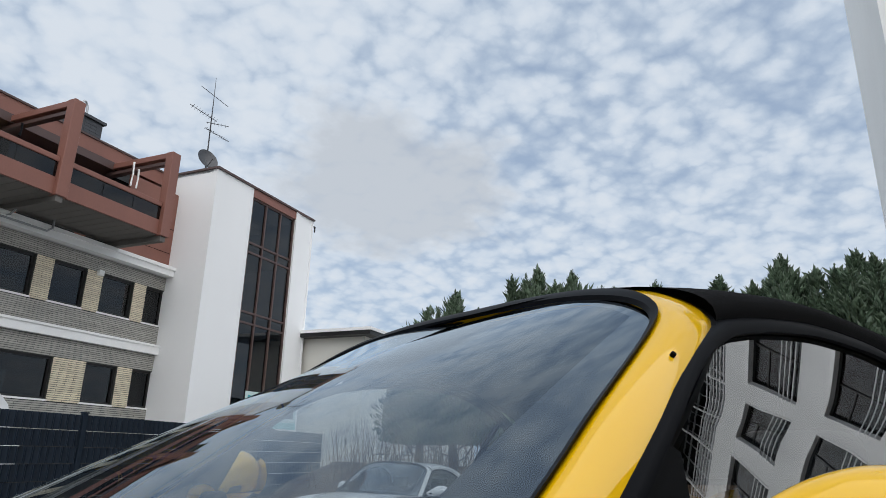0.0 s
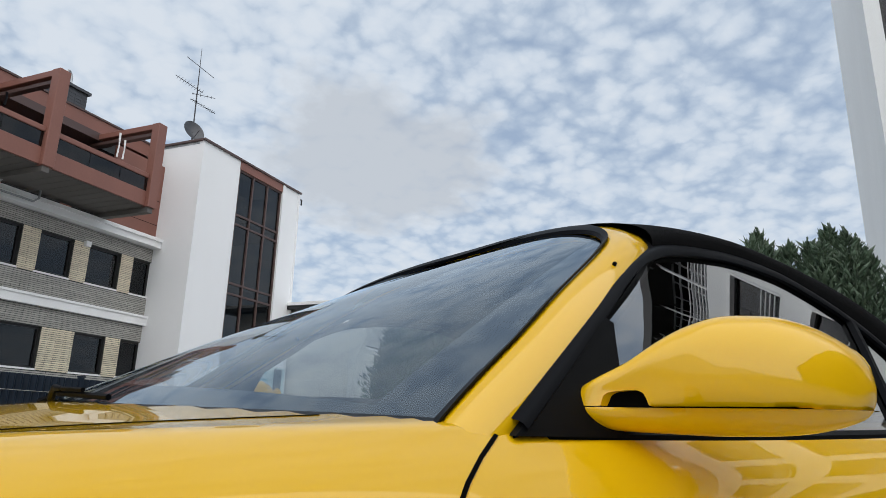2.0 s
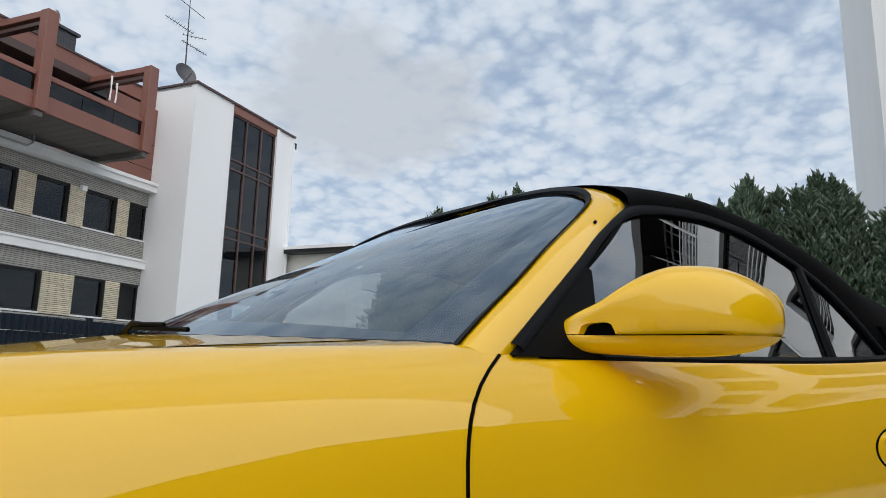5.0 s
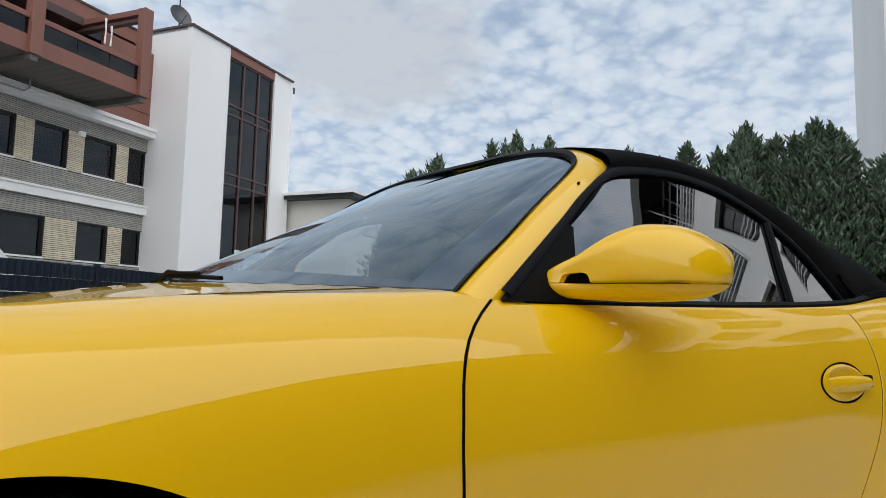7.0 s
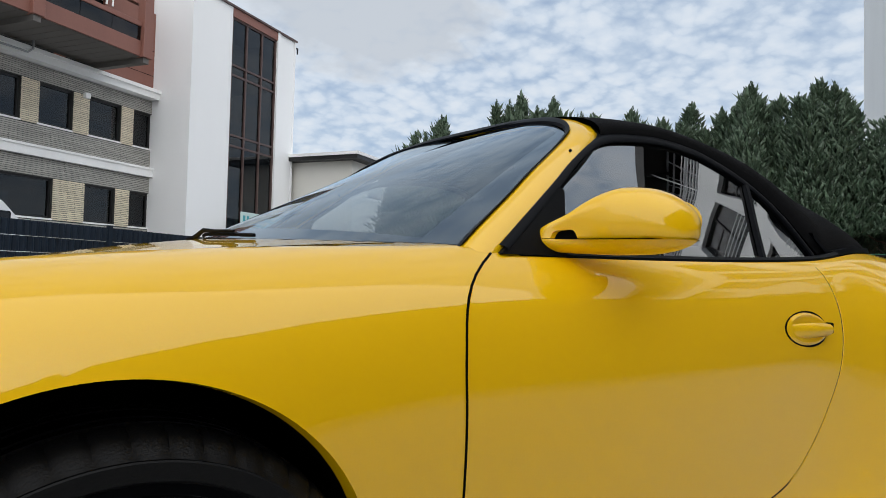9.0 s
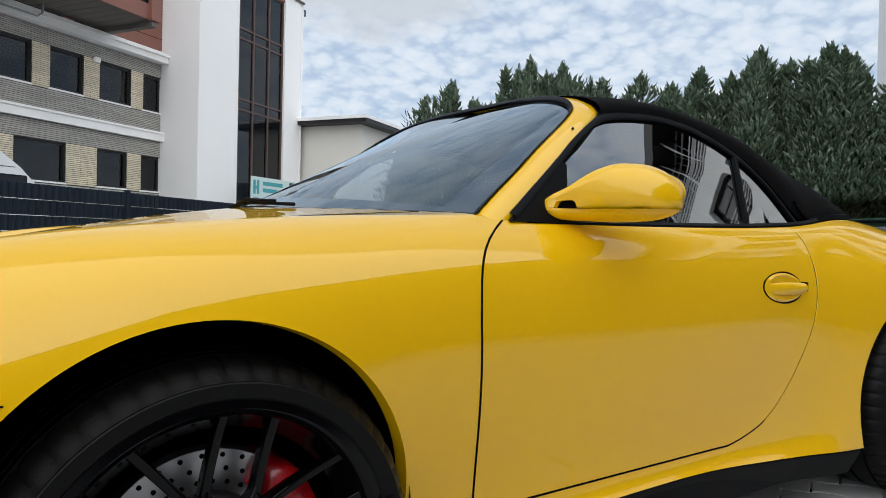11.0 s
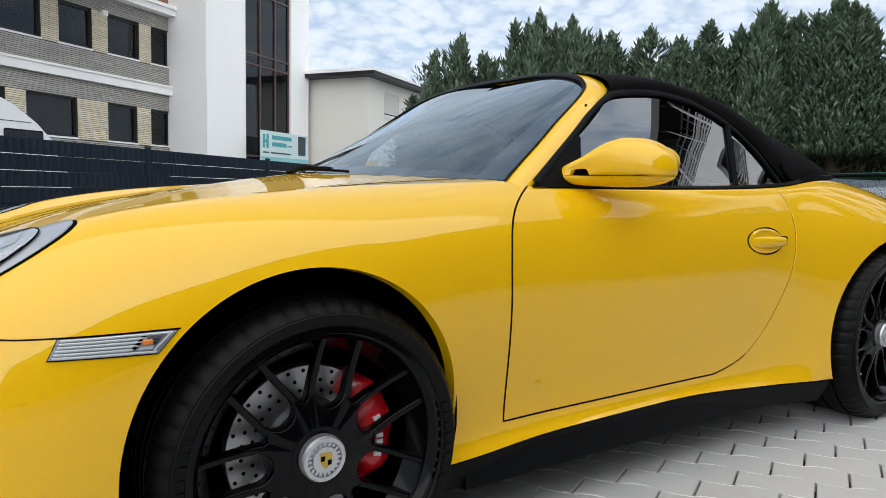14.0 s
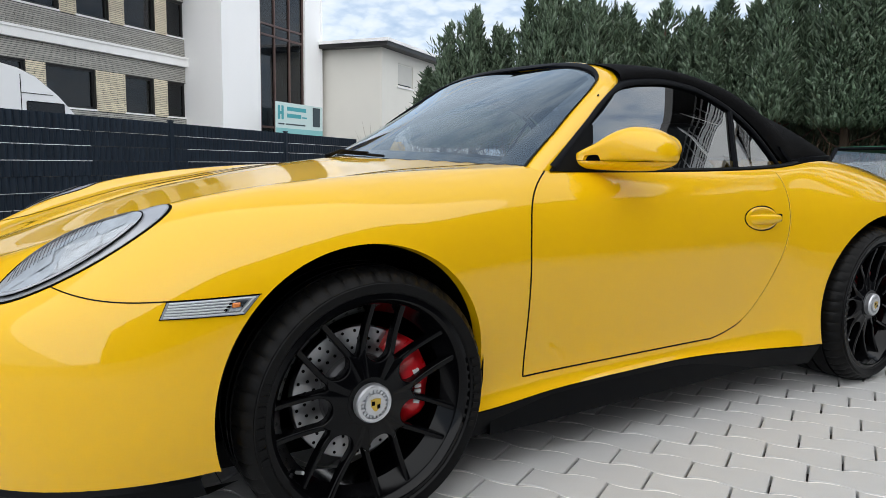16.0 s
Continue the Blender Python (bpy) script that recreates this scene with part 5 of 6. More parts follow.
    shield = [(-.013, .014), (0, .016), (.013, .014), (.012, -.002), (.006, -.012), (0, -.016), (-.006, -.012), (-.012, -.002)]
    bm.faces.new([bm.verts.new((a, f0 - .0185, b)) for a, b in shield])
    ext = bmesh.ops.extrude_face_region(bm, geom=bm.faces[:])
    for v in ext["geom"]:
        if isinstance(v, bmesh.types.BMVert):
            v.co.y += .002
    part("emblem", bm, GOLD, w, "plain gold shield emblem", smooth=False)
    bm = bmesh.new()
    for a, b in ((-.007, .005), (.007, -.004)):
        box(bm, a - .004, a + .004, f0 - .0195, f0 - .018, b - .005, b + .005)
    part("emblem_field", bm, GAP, w, "dark fields on the emblem", smooth=False)
    # valve
    bm = bmesh.new()
    va = Vector((-(rim_r - .03) * math.sin(.95), -h + .035, -(rim_r - .03) * math.cos(.95)))
    tube(bm, [va, va + Vector((.008, -.022, .006))], [.004, .0045], 8)
    part("valve", bm, ALU, w, "small metal tyre valve")
    return w


def mirror_unit(parent, side, paint):
    """Door mirror: an egg-shaped shell split by a seam, on two arms with a gap between them."""
    shape = hermite([(-.930, .950, .004, .927, .923), (-.926, .949, .020, .945, .905), (-.916, .946, .036, .962, .895), (-.90, .941, .050, .978, .887), (-.875, .935, .064, .995, .880), (-.845, .926, .074, 1.006, .876), (-.81, .911, .078, 1.009, .8745), (-.78, .894, .075, 1.001, .874), (-.755, .872, .068, .984, .875), (-.73, .844, .057, .960, .876), (-.705, .815, .047, .941, .878), (-.685, .807, .036, .932, .881), (-.668, .803, .022, .926, .886), (-.655, .802, .006, .918, .895)])
    under = hermite([(-.95, .9012), (-.90, .9012), (-.892, .9042), (-.760, .9042), (-.757, .905), (-.753, .918), (-.745, .922), (-.726, .920), (-.720, .916), (-.717, .9042), (-.70, .9042), (-.64, .9042)])
    ys = list(np.linspace(-.930, -.655, 120))

    def ring(y, shrink=0.0, n=56):
        cx, rx, top, low = shape(y)
        zc, rz = (top + low) / 2, (top - low) / 2 - shrink
        crease = .926 + (.968 - .926) * max(0.0, min(1.0, (-.70 - y) / .115))
        deep = .0075 * max(0.0, min(1.0, (y + .82) / .07)) * max(0.0, min(1.0, (-.690 - y) / .03))
        pts = []
        for k in range(n):
            q = 2 * math.pi * k / n
            ca, sa = math.cos(q), math.sin(q)
            px = cx + max(.001, rx - shrink) * math.copysign(abs(ca) ** .86, ca)
            pz = zc + rz * math.copysign(abs(sa) ** .92, sa)
            if ca < 0 and pz < crease and pz > .905:
                px += deep * min(1.0, (crease - pz) / .009) * (-ca)
            pts.append((min(px, .990), y, pz))
        return pts

    def lofted(keep, rows_y, shrink=0.0):
        b2 = bmesh.new()
        table = eased(np.array([ring(y, shrink) for y in ys]), 0, 3.0)
        table = eased(np.concatenate([table[:, -12:], table, table[:, :12]], 1), 1, 1.6)[:, 12:-12]
        lo_, hi_ = ys.index(rows_y[0]), ys.index(rows_y[-1])
        vs = grid(b2, [[keep(p) for p in row] for row in table[lo_:hi_ + 1]], wrap=True)
        b2.faces.new(vs[0][::-1])
        b2.faces.new(vs[-1])
        bmesh.ops.recalc_face_normals(b2, faces=b2.faces[:])
        if side < 0:
            flip_y(b2)
        return b2

    mr = part("door_mirror", lofted(lambda p: (p[0], p[1], max(p[2], float(under(p[1])[0]))), ys), paint, parent, "glossy painted door mirror on two arms", angle=50)
    part("lower_arm", lofted(lambda p: (p[0], p[1], min(p[2], .9030)), ys), paint, mr, angle=50)
    part("mirror_seam", lofted(lambda p: (p[0], p[1], min(max(p[2], .9025), .9045)), [y for y in ys if -.885 < y < -.762], .0022), GAP, mr, "dark seam above the lower arm")
    part("arm_gap", lofted(lambda p: (p[0], p[1], min(max(p[2], .9016), .928)), [y for y in ys if -.762 < y < -.712], .010), GAP, mr, "dark gap between the two arms")
    bm = bmesh.new()
    rows = []
    for k in range(2):
        rr = 1 - k * .999
        rows.append([(.992, -.835 + .078 * rr * math.cos(a), .942 + .048 * rr * math.sin(a)) for a in (2 * math.pi * j / 32 for j in range(32))])
    grid(bm, rows, wrap=True)
    if side < 0:
        flip_y(bm)
    part("mirror_glass", bm, CHROME, mr, "mirror glass facing rearward")
    # foot and black sail in the window corner
    bm = bmesh.new()
    box(bm, .795, .86, -.690, -.64, .868, .912, .012, 2)
    tri = [(.655, -.716, .870), (.828, -.716, .870), (.880, -.6545, 1.016), (.868, -.6525, 1.022)]
    a = [bm.verts.new(p) for p in tri]
    b = [bm.verts.new((p[0], p[1] + .02, p[2])) for p in tri]
    bm.faces.new(a)
    bm.faces.new(b[::-1])
    for i in range(4):
        bm.faces.new((a[i], b[i], b[(i + 1) % 4], a[(i + 1) % 4]))
    bmesh.ops.recalc_face_normals(bm, faces=bm.faces[:])
    if side < 0:
        flip_y(bm)
    part("mirror_foot", bm, PLASTIC, mr, "black plastic mirror base in the window corner", smooth=False)
    return mr


def tumble(x, z):
    """Half width of the side windows."""
    return .713 - .44 * (z - .87) - .12 * max(0, z - 1.05) ** 1.2 - .02 * max(0.0, x - 1.7)


WINDOW_TOP = hermite([(.666, .872), (.765, .945), (.874, 1.026), (.963, 1.092), (1.032, 1.134), (1.115, 1.168), (1.22, 1.185), (1.33, 1.192), (1.46, 1.182), (1.57, 1.152), (1.68, 1.10), (1.79, 1.010), (1.845, .94), (1.872, .900)])


def headlight(parent, tree, flip):
    c, n = Vector((-.571, -.655, .684)), Vector((-.505, -.478, .70)).normalized()
    a = (Vector((.313, -.055, .216)) - n * Vector((.313, -.055, .216)).dot(n)).normalized()
    b = n.cross(a).normalized()

    def drop(u, v, off):
        p = c + a * u + b * v
        hit, nn, _, _ = tree.ray_cast(p + n * .5, -n)
        return (hit if hit else p) + n * off

    A, B = .190, .072
    IU, IA, IB = -.020, .158, .0605              # the clear cover lies towards the nose

    def dome(r0, r1, off0, off1, rings=8, n_=48, skirt=True, inner=False):
        cu, ea, eb = (IU, IA, IB) if inner else (0.0, A, B)
        bm = bmesh.new()
        rows = []
        for k in range(rings + 1):
            t = r0 + (r1 - r0) * k / rings
            o = off0 + (off1 - off0) * k / rings
            rows.append([drop(cu + ea * t * math.cos(q), eb * t * math.sin(q), o) for q in (2 * math.pi * j / n_ for j in range(n_))])
        if skirt:
            rows.append([drop(cu + ea * r1 * math.cos(q), eb * r1 * math.sin(q), -.012) for q in (2 * math.pi * j / n_ for j in range(n_))])
        grid(bm, rows, wrap=True)
        bmesh.ops.recalc_face_normals(bm, faces=bm.faces[:])
        return flip_y(bm) if flip else bm

    h = part("headlight", dome(.02, 1.0, .007, .004, 8), GREYLENS, parent, "oval clear headlight with grey bezel")
    part("headlight_gap", dome(.985, 1.03, .0042, .0012, 2), GAP, h)
    bm = bmesh.new()
    tube(bm, [drop(IU + IA * math.cos(q), IB * math.sin(q), .0085) for q in (2 * math.pi * j / 64 for j in range(65))], .0013, 6)
    part("bezel_line", flip_y(bm) if flip else bm, GAP, h, "thin dark line round the clear cover")
    part("reflector", dome(.02, .99, .0075, .0080, 8, skirt=False, inner=True), REFLECTOR, h, "bright reflector bowl")
    # faceted mirror plates inside the bowl
    rnd = random.Random(4)
    bm = bmesh.new()
    for i in range(8):
        for k in range(3):
            u0, u1 = IU - .125 + .0315 * i, IU - .125 + .0315 * (i + 1)
            v0, v1 = -.046 + .031 * k, -.046 + .031 * (k + 1)
            um, vm = (u0 + u1) / 2, (v0 + v1) / 2
            if ((um - IU) / IA) ** 2 + (vm / IB) ** 2 > .72 or rnd.random() < .12:
                continue
            sk = rnd.uniform(-.008, .008)
            hs = [.0085 + rnd.uniform(.0, .0026) for _ in range(4)]
            q = [bm.verts.new(drop(u, v, o)) for (u, v), o in zip(((u0 + sk, v0), (u1 + sk, v0), (u1 - sk, v1), (u0 - sk, v1)), hs)]
            bm.faces.new(q)
    bmesh.ops.recalc_face_normals(bm, faces=bm.faces[:])
    part("reflector_plate", flip_y(bm) if flip else bm, REFLECTOR, h, "faceted chrome plates", smooth=False)
    for k in range(22):
        u = IU - .118 + .0092 * k
        v1 = IB * math.sqrt(max(0, 1 - ((u - IU) / IA) ** 2))
        p0, p1 = drop(u - .006, v1 * .10, .0150), drop(u + .016, v1 * .88, .0120)
        bm = bmesh.new()
        tube(bm, [p0, (p0 + p1) / 2 + n * .001, p1], .0007, 5)
        part("reflector_rib", flip_y(bm) if flip else bm, HAT, h, "fine grey rib in the lamp")
    for q0, q1, lo_, hi_ in ((20, 128, .86, .985), (196, 330, .90, .985)):
        bm = bmesh.new()
        rows = []
        for k in range(25):
            q = math.radians(q0 + (q1 - q0) * k / 24)
            rows.append([drop(IU + IA * t * math.cos(q), IB * t * math.sin(q), o) for t, o in ((hi_, .0105), ((lo_ + hi_) / 2, .0125), (lo_, .0110))])
        grid(bm, rows)
        bmesh.ops.recalc_face_normals(bm, faces=bm.faces[:])
        part("lamp_shroud", flip_y(bm) if flip else bm, HAT if q0 < 90 else GREYLENS, h, "grey shroud along the edge of the lamp")
    part("lens", dome(.01, .985, .019, .0105, 10, inner=True, skirt=False), GLASS_LAMP, h, "clear domed lamp cover")
    return h


def build_car(name, label, paint, at, top=FABRIC, top_label="closed black canvas folding roof"):
    car = thing(name, label, "car")
    bm, tree = half_shell()
    # the shelf under the windscreen belongs to the dark cabin
    dark = [f for f in bm.faces if f.calc_center_median().z > .80 and -.665 < f.calc_center_median().y and .2 < f.calc_center_median().x < 1.0 and f.calc_center_median().x > cowl_x(-f.calc_center_median().y)]
    cow = bmesh.new()
    for f in dark:
        cow.faces.new([cow.verts.new(v.co) for v in f.verts])
    bmesh.ops.remove_doubles(cow, verts=cow.verts[:], dist=.0001)
    bmesh.ops.delete(bm, geom=dark, context="FACES")
    shell = part("body", mirrored(bm), paint, car, "glossy painted body shell", angle=60)
    part("cowl", mirrored(cow), PLASTIC, car, "black scuttle and dashboard top")

    for flip in (False, True):
        fl = (lambda b: flip_y(b)) if flip else (lambda b: b)
        sy_ = -1 if flip else 1
        # door skin, a hair proud of the shell, with its gap
        bm = bmesh.new()
        rows = []
        for i in range(46):
            v = i / 45
            z = .2885 + (.865 - .2885) * v
            x0, x1 = float(DOOR_FRONT(z)[0]) + .0025, float(DOOR_REAR(z)[0]) - .0025
            row = []
            for j in range(64):
                x = x0 + (x1 - x0) * j / 63
                zz = z if v < .6 else z + (belt_z(x) - .004 - .865) * (v - .6) / .4
                row.append(on_side(tree, x, zz, .0012)[0])
            rows.append(row)
        grid(bm, rows)
        door = part("door", fl(bm), paint, car, "closed door skin in the body colour", angle=60)
        bm = bmesh.new()
        ribbon(bm, [on_side(tree, x, z) for x, z in door_outline()], .0044, .0014)
        part("door_gap", fl(bm), GAP, door, "dark shut line round the door", smooth=False)
        bm = bmesh.new()
        rear = [(float(DOOR_REAR(z)[0]), z) for z in np.linspace(.335, .872, 44)]
        ribbon(bm, [on_side(tree, x - .0014, z) for x, z in rear], .0022, .0014)
        part("rear_door_gap", fl(bm), GAP, door, "thin dark shut line at the rear of the door", smooth=False)
        bm = bmesh.new()
        tube(bm, [on_side(tree, x + .0024, z, -.0004)[0] for x, z in rear], .0030, 8)
        part("door_edge", fl(bm), paint, door, "rolled edge of the rear wing")
        # recessed-look handle: oval ring, dish and grip
        hx, hz = 1.60, .710
        ring = [on_side(tree, hx + .098 * math.cos(q) * (1 if math.cos(q) < 0 else .92), hz + .043 * math.sin(q) * (1 + .1 * math.cos(q))) for q in (2 * math.pi * j / 60 for j in range(61))]
        bm = bmesh.new()
        ribbon(bm, ring, .005, .0026)
        hd = part("door_handle", fl(bm), GAP, door, "oval recessed door handle", smooth=False)
        bm = bmesh.new()
        rows = []
        for s in (1.0, .86, .7, .4, .02):
            off = .0030 if s > .9 else .0065 if s > .8 else .0035
            rows.append([on_side(tree, hx + .094 * s * math.cos(q), hz + .041 * s * math.sin(q), off)[0] for q in (2 * math.pi * j / 48 for j in range(48))])
        grid(bm, rows, wrap=True)
        bmesh.ops.recalc_face_normals(bm, faces=bm.faces[:])
        part("handle_dish", fl(bm), paint, door)
        bm = bmesh.new()
        rows = []
        for j in range(14):
            t = j / 13
            x = hx - .072 + .158 * t
            p, nn = on_side(tree, x, hz - .004)
            e = .016 + .004 * math.sin(t * math.pi)
            d = .004 + .020 * math.sin(min(1, t * 1.25) * math.pi / 2)
            rows.append([p + Vector((0, 0, e * math.cos(q))) + nn * d * (.25 + .75 * max(0, math.sin(q))) for q in (math.pi * k / 10 for k in range(11))])
        vs = grid(bm, rows)
        bm.faces.new(vs[-1])
        bm.faces.new(vs[0][::-1])
        bmesh.ops.recalc_face_normals(bm, faces=bm.faces[:])
        part("handle_grip", fl(bm), paint, door, angle=50)
        bm = bmesh.new()
        p, nn = on_side(tree, hx + .088, hz + .002)
        box(bm, p.x - .004, p.x + .005, p.y - .022, p.y - .001, p.z - .014, p.z + .014, .003)
        part("handle_cap", fl(bm), GAP, door, smooth=False)
        # side lamp strip ahead of the wheel opening
        def lamp_point(t, q, off):
            bx, tx = -.466 + .158 * t, -.451 + .175 * t
            bz, tz = .5735 - .001 * t, .604 + .004 * t
            return on_side(tree, bx + (tx - bx) * q, bz + (tz - bz) * q, off)[0]

        def lampgrid(off, grow=0.0, n_=16, m_=6):
            b2 = bmesh.new()
            grid(b2, [[lamp_point(-grow * .18 + (1 + grow * .36) * i / n_, -grow + (1 + 2 * grow) * j / m_, off) for j in range(m_ + 1)] for i in range(n_ + 1)])
            return fl(b2)

        sl = part("side_lamp", lampgrid(.002, .055), GAP, car, "clear ribbed side lamp with amber bulb")
        part("lamp_back", lampgrid(.0030), GREYLENS, sl, "grey lamp housing")
        for j in range(6):
            bm = bmesh.new()
            tube(bm, [lamp_point(t, (j + .5) / 6, .0036) for t in np.linspace(.03, .97 if j in (0, 5) else .70 + .02 * j, 12)], .0021, 6)
            part("lamp_rib", fl(bm), WHITEMARK, sl, "bright moulded rib")
        bm = bmesh.new()
        rows = [[lamp_point(t, q, .0035 + .003 * math.sin(math.pi * q)) for q in np.linspace(.22, .80, 6)] for t in np.linspace(.76, .90, 6)]
        grid(bm, rows)
        part("bulb_bowl", fl(bm), CHROME, sl, "small bright bowl round the bulb")
        bm = bmesh.new()
        p, nn = on_side(tree, -.322, .592, .0075)
        box(bm, p.x - .010, p.x + .008, p.y - .001, p.y + .004, p.z - .006, p.z + .005, .0025)
        part("amber_bulb", fl(bm), AMBER, sl, smooth=False)
        for t0, t1, q0, q1 in ((.70, .745, .2, .85), (.925, .955, .15, .9)):
            bm = bmesh.new()
            grid(bm, [[lamp_point(t0 + (t1 - t0) * i + .03 * (q - .5), q, .0052) for q in (q0, (q0 + q1) / 2, q1)] for i in (0, 1)])
            part("lamp_bar", fl(bm), WHITEMARK if t0 > .9 else GAP, sl)
        part("lamp_lens", lampgrid(.008), GLASS_LAMP, sl)
        # gap between bumper and wing
        bm = bmesh.new()
        ribbon(bm, [on_side(tree, float(x), float(hermite([(-.66, .638), (-.613, .621), (-.577, .6125), (-.541, .608), (-.50, .606), (-.45, .6065), (-.26, .6105)])(x)[0])) for x in np.linspace(-.65, -.27, 30)], .0026, .0009)
        part("bumper_gap", fl(bm), GAP, car, "dark seam of the front bumper", smooth=False)
        headlight(car, tree, flip)
        # bonnet gap
        bm = bmesh.new()
        ribbon(bm, [on_top(tree, float(x), -(.455 + .135 * (float(x) + .8) / 1.38)) for x in np.linspace(-.74, .50, 40)], .0045, .0009)
        part("bonnet_gap", fl(bm), GAP, car, "dark bonnet shut line", smooth=False)
        # window line trim
        bm = bmesh.new()
        rows = []
        for x in np.linspace(.668, 1.98, 50):
            w, z = LINES[5](x)
            rows.append([(x, -w - .0015, z - .004), (x, -w - .001, z + .006), (x, -w + .010, z + .013), (x, -w + .03, z + .012)])
        grid(bm, rows, flip=True)
        part("window_trim", fl(bm), PLASTIC, car, "black rubber strip below the side windows")
        # side glass with black frame and the slim divider
        bm = bmesh.new()
        rows = []
        for x in np.linspace(.672, 1.868, 46):
            zt = float(WINDOW_TOP(x)[0])
            zb = belt_z(x) - .01
            rows.append([(x, -tumble(x, zb + (zt - zb) * j / 10) + .006, zb + (zt - zb) * j / 10) for j in range(11)])
        grid(bm, rows, flip=True)
        g = part("side_window", fl(bm), GLASS_SIDE, car, "closed reflective side window")
        bm = bmesh.new()
        xs = list(np.linspace(.672, 1.06, 16)) + list(np.linspace(1.09, 1.872, 40))
        rows = []
        for i, x in enumerate(xs):
            zt = float(WINDOW_TOP(x)[0])
            dz = (float(WINDOW_TOP(min(x + .01, 1.872))[0]) - float(WINDOW_TOP(max(x - .01, .672))[0])) / (min(x + .01, 1.872) - max(x - .01, .672))
            nx, nz = -dz / math.hypot(1, dz), 1 / math.hypot(1, dz)
            wd = .0125 + .0035 * min(1.0, max(0.0, (x - 1.0) / .14))
            slim = .25 + .75 * min(1.0, max(0.0, (x - 1.0) / .14))
            rows.append([(x + nx * o, -tumble(x, max(.87, zt + nz * o)) - l, max(.872, zt + nz * o)) for o, l in ((-.008 * slim, -.004), (-.006 * slim, .004), (.0, .006), (wd * .6, .006), (wd - .002, .003), (wd + .002, -.010))])
        grid(bm, rows, flip=True)
        part("window_frame", fl(bm), TRIM, g, "satin black window frame")
        bm = bmesh.new()
        rows = []
        for j in range(10):
            t = j / 9
            x = 1.578 + .085 * t
            zt, zb = float(WINDOW_TOP(x)[0]), belt_z(x)
            z = zb + (zt - zb) * t
            rows.append([(x + o, -tumble(x, z) - l, z) for o, l in ((-.010, -.004), (-.007, .007), (.007, .007), (.010, -.004))])
        grid(bm, rows, flip=False)
        part("divider_bar", fl(bm), TRIM, g, smooth=False)
        # black side skirt
        bm = bmesh.new()
        rows = []
        for x in np.linspace(.335, 1.99, 40):
            w, z = LINES[0](x)
            rows.append([(x, -w + .05, z + .01), (x, -w + .016, z + .001), (x, -w + .012, z - .010), (x, -w + .022, z - .035), (x, -w + .050, z - .092), (x, -w + .2, z - .10)])
        grid(bm, rows, flip=True)
        part("side_skirt", fl(bm), PLASTIC, car, "matt black plastic side skirt")
        # dark wheel housings
        for cx, cz, a, b in ARCHES:
            bm = bmesh.new()
            rows = []
            for k in range(31):
                q = math.radians(-28 + 236 * k / 30)
                x, z = cx + (a + .008) * math.cos(q), cz + (b + .008) * math.sin(q)
                rows.append([(x, -.825, z), (x, -.42, z)])
            grid(bm, rows)
            bm.faces.new([bm.verts.new((cx + (a + .008) * math.cos(q), -.42, cz + (b + .008) * math.sin(q))) for q in (math.radians(-28 + 236 * k / 30) for k in range(31))])
            part("wheel_housing", fl(bm), GAP, car, "black wheel housing liner", smooth=False)
    # bumper lip and floor
    bm = bmesh.new()
    for s in (1, -1):
        rows = []
        for X in [NOSE + (NOSE_END - NOSE) * i / 20 for i in range(20)] + [-.43, -.41, -.395]:
            p = body_line(0, X)
            rows.append([(p[0] + .01, -s * p[1] * .99, p[2] + .01), (p[0] - .002, -s * p[1] * 1.0, p[2] - .012), (p[0] + .012, -s * p[1] * .985, p[2] - .055), (p[0] + .10, -s * p[1] * .9, p[2] - .075)])
        grid(bm, rows, flip=s > 0)
    part("bumper_lip", bm, PLASTIC, car, "matt black lower bumper lip")
    bm = boxes((-.55, 2.95, -.62, .62, .13, .20))
    box(bm, .40, 1.93, -.79, .79, .13, .22)
    part("floor_pan", bm, PLASTIC, car, smooth=False)
    # windscreen, its black border and painted frame
    inner = [(.543, .690, .838), (.578, .675, .867), (.663, .646, .930), (.745, .622, .985), (.82, .598, 1.043), (.915, .568, 1.106), (1.0, .537, 1.165), (1.035, .505, 1.193), (1.07, .43, 1.228), (1.105, .25, 1.262), (1.12, 0, 1.275)]
    outer = [(.612, .722, .830), (.652, .704, .866), (.760, .674, .938), (.868, .641, 1.023), (.940, .620, 1.069), (1.028, .587, 1.138), (1.09, .555, 1.178), (1.12, .51, 1.205), (1.15, .43, 1.24), (1.175, .25, 1.277), (1.185, 0, 1.29)]
    inn, out_ = (list(eased(np.array(spline(c, 60)), 0, 3.5)) for c in (inner, outer))
    lean = lambda y, z: .058 * max(0.0, y) * min(1.0, max(0.0, (z - .87) / .3))      # the far side stands a little higher
    both = lambda c: [Vector((p[0], -p[1], p[2])) for p in c] + [Vector((p[0], p[1], p[2] + lean(p[1], p[2]))) for p in c[-2::-1]]
    inn, out_ = both(inn), both(out_)
    base = [Vector((.30 + .278 * abs(v) ** 1.58, .676 * v, .900 - .033 * v * v)) for v in np.linspace(-1, 1, 79)]

    def glass_at(i, t):
        """From the base curve (t=0) to the upper frame (t=1)."""
        u = i / 78
        tv = -1 + 2 * u
        top = Vector((1.122 - .118 * abs(tv) ** 3.3, .545 * tv, 1.272 - .110 * abs(tv) ** 3.7 + .040 * max(0, tv)))
        p = base[i].lerp(top, t)
        return p + Vector((-.55, 0, .83)) * (.009 * math.sin(math.pi * t)) * (1 - .55 * tv * tv)

    bm = bmesh.new()
    grid(bm, [[glass_at(i, t) for i in range(79)] for t in np.linspace(0, 1, 26)], flip=True)
    ws = part("windscreen", bm, GLASS_WS, car, "curved windscreen mirroring the cloudy sky")
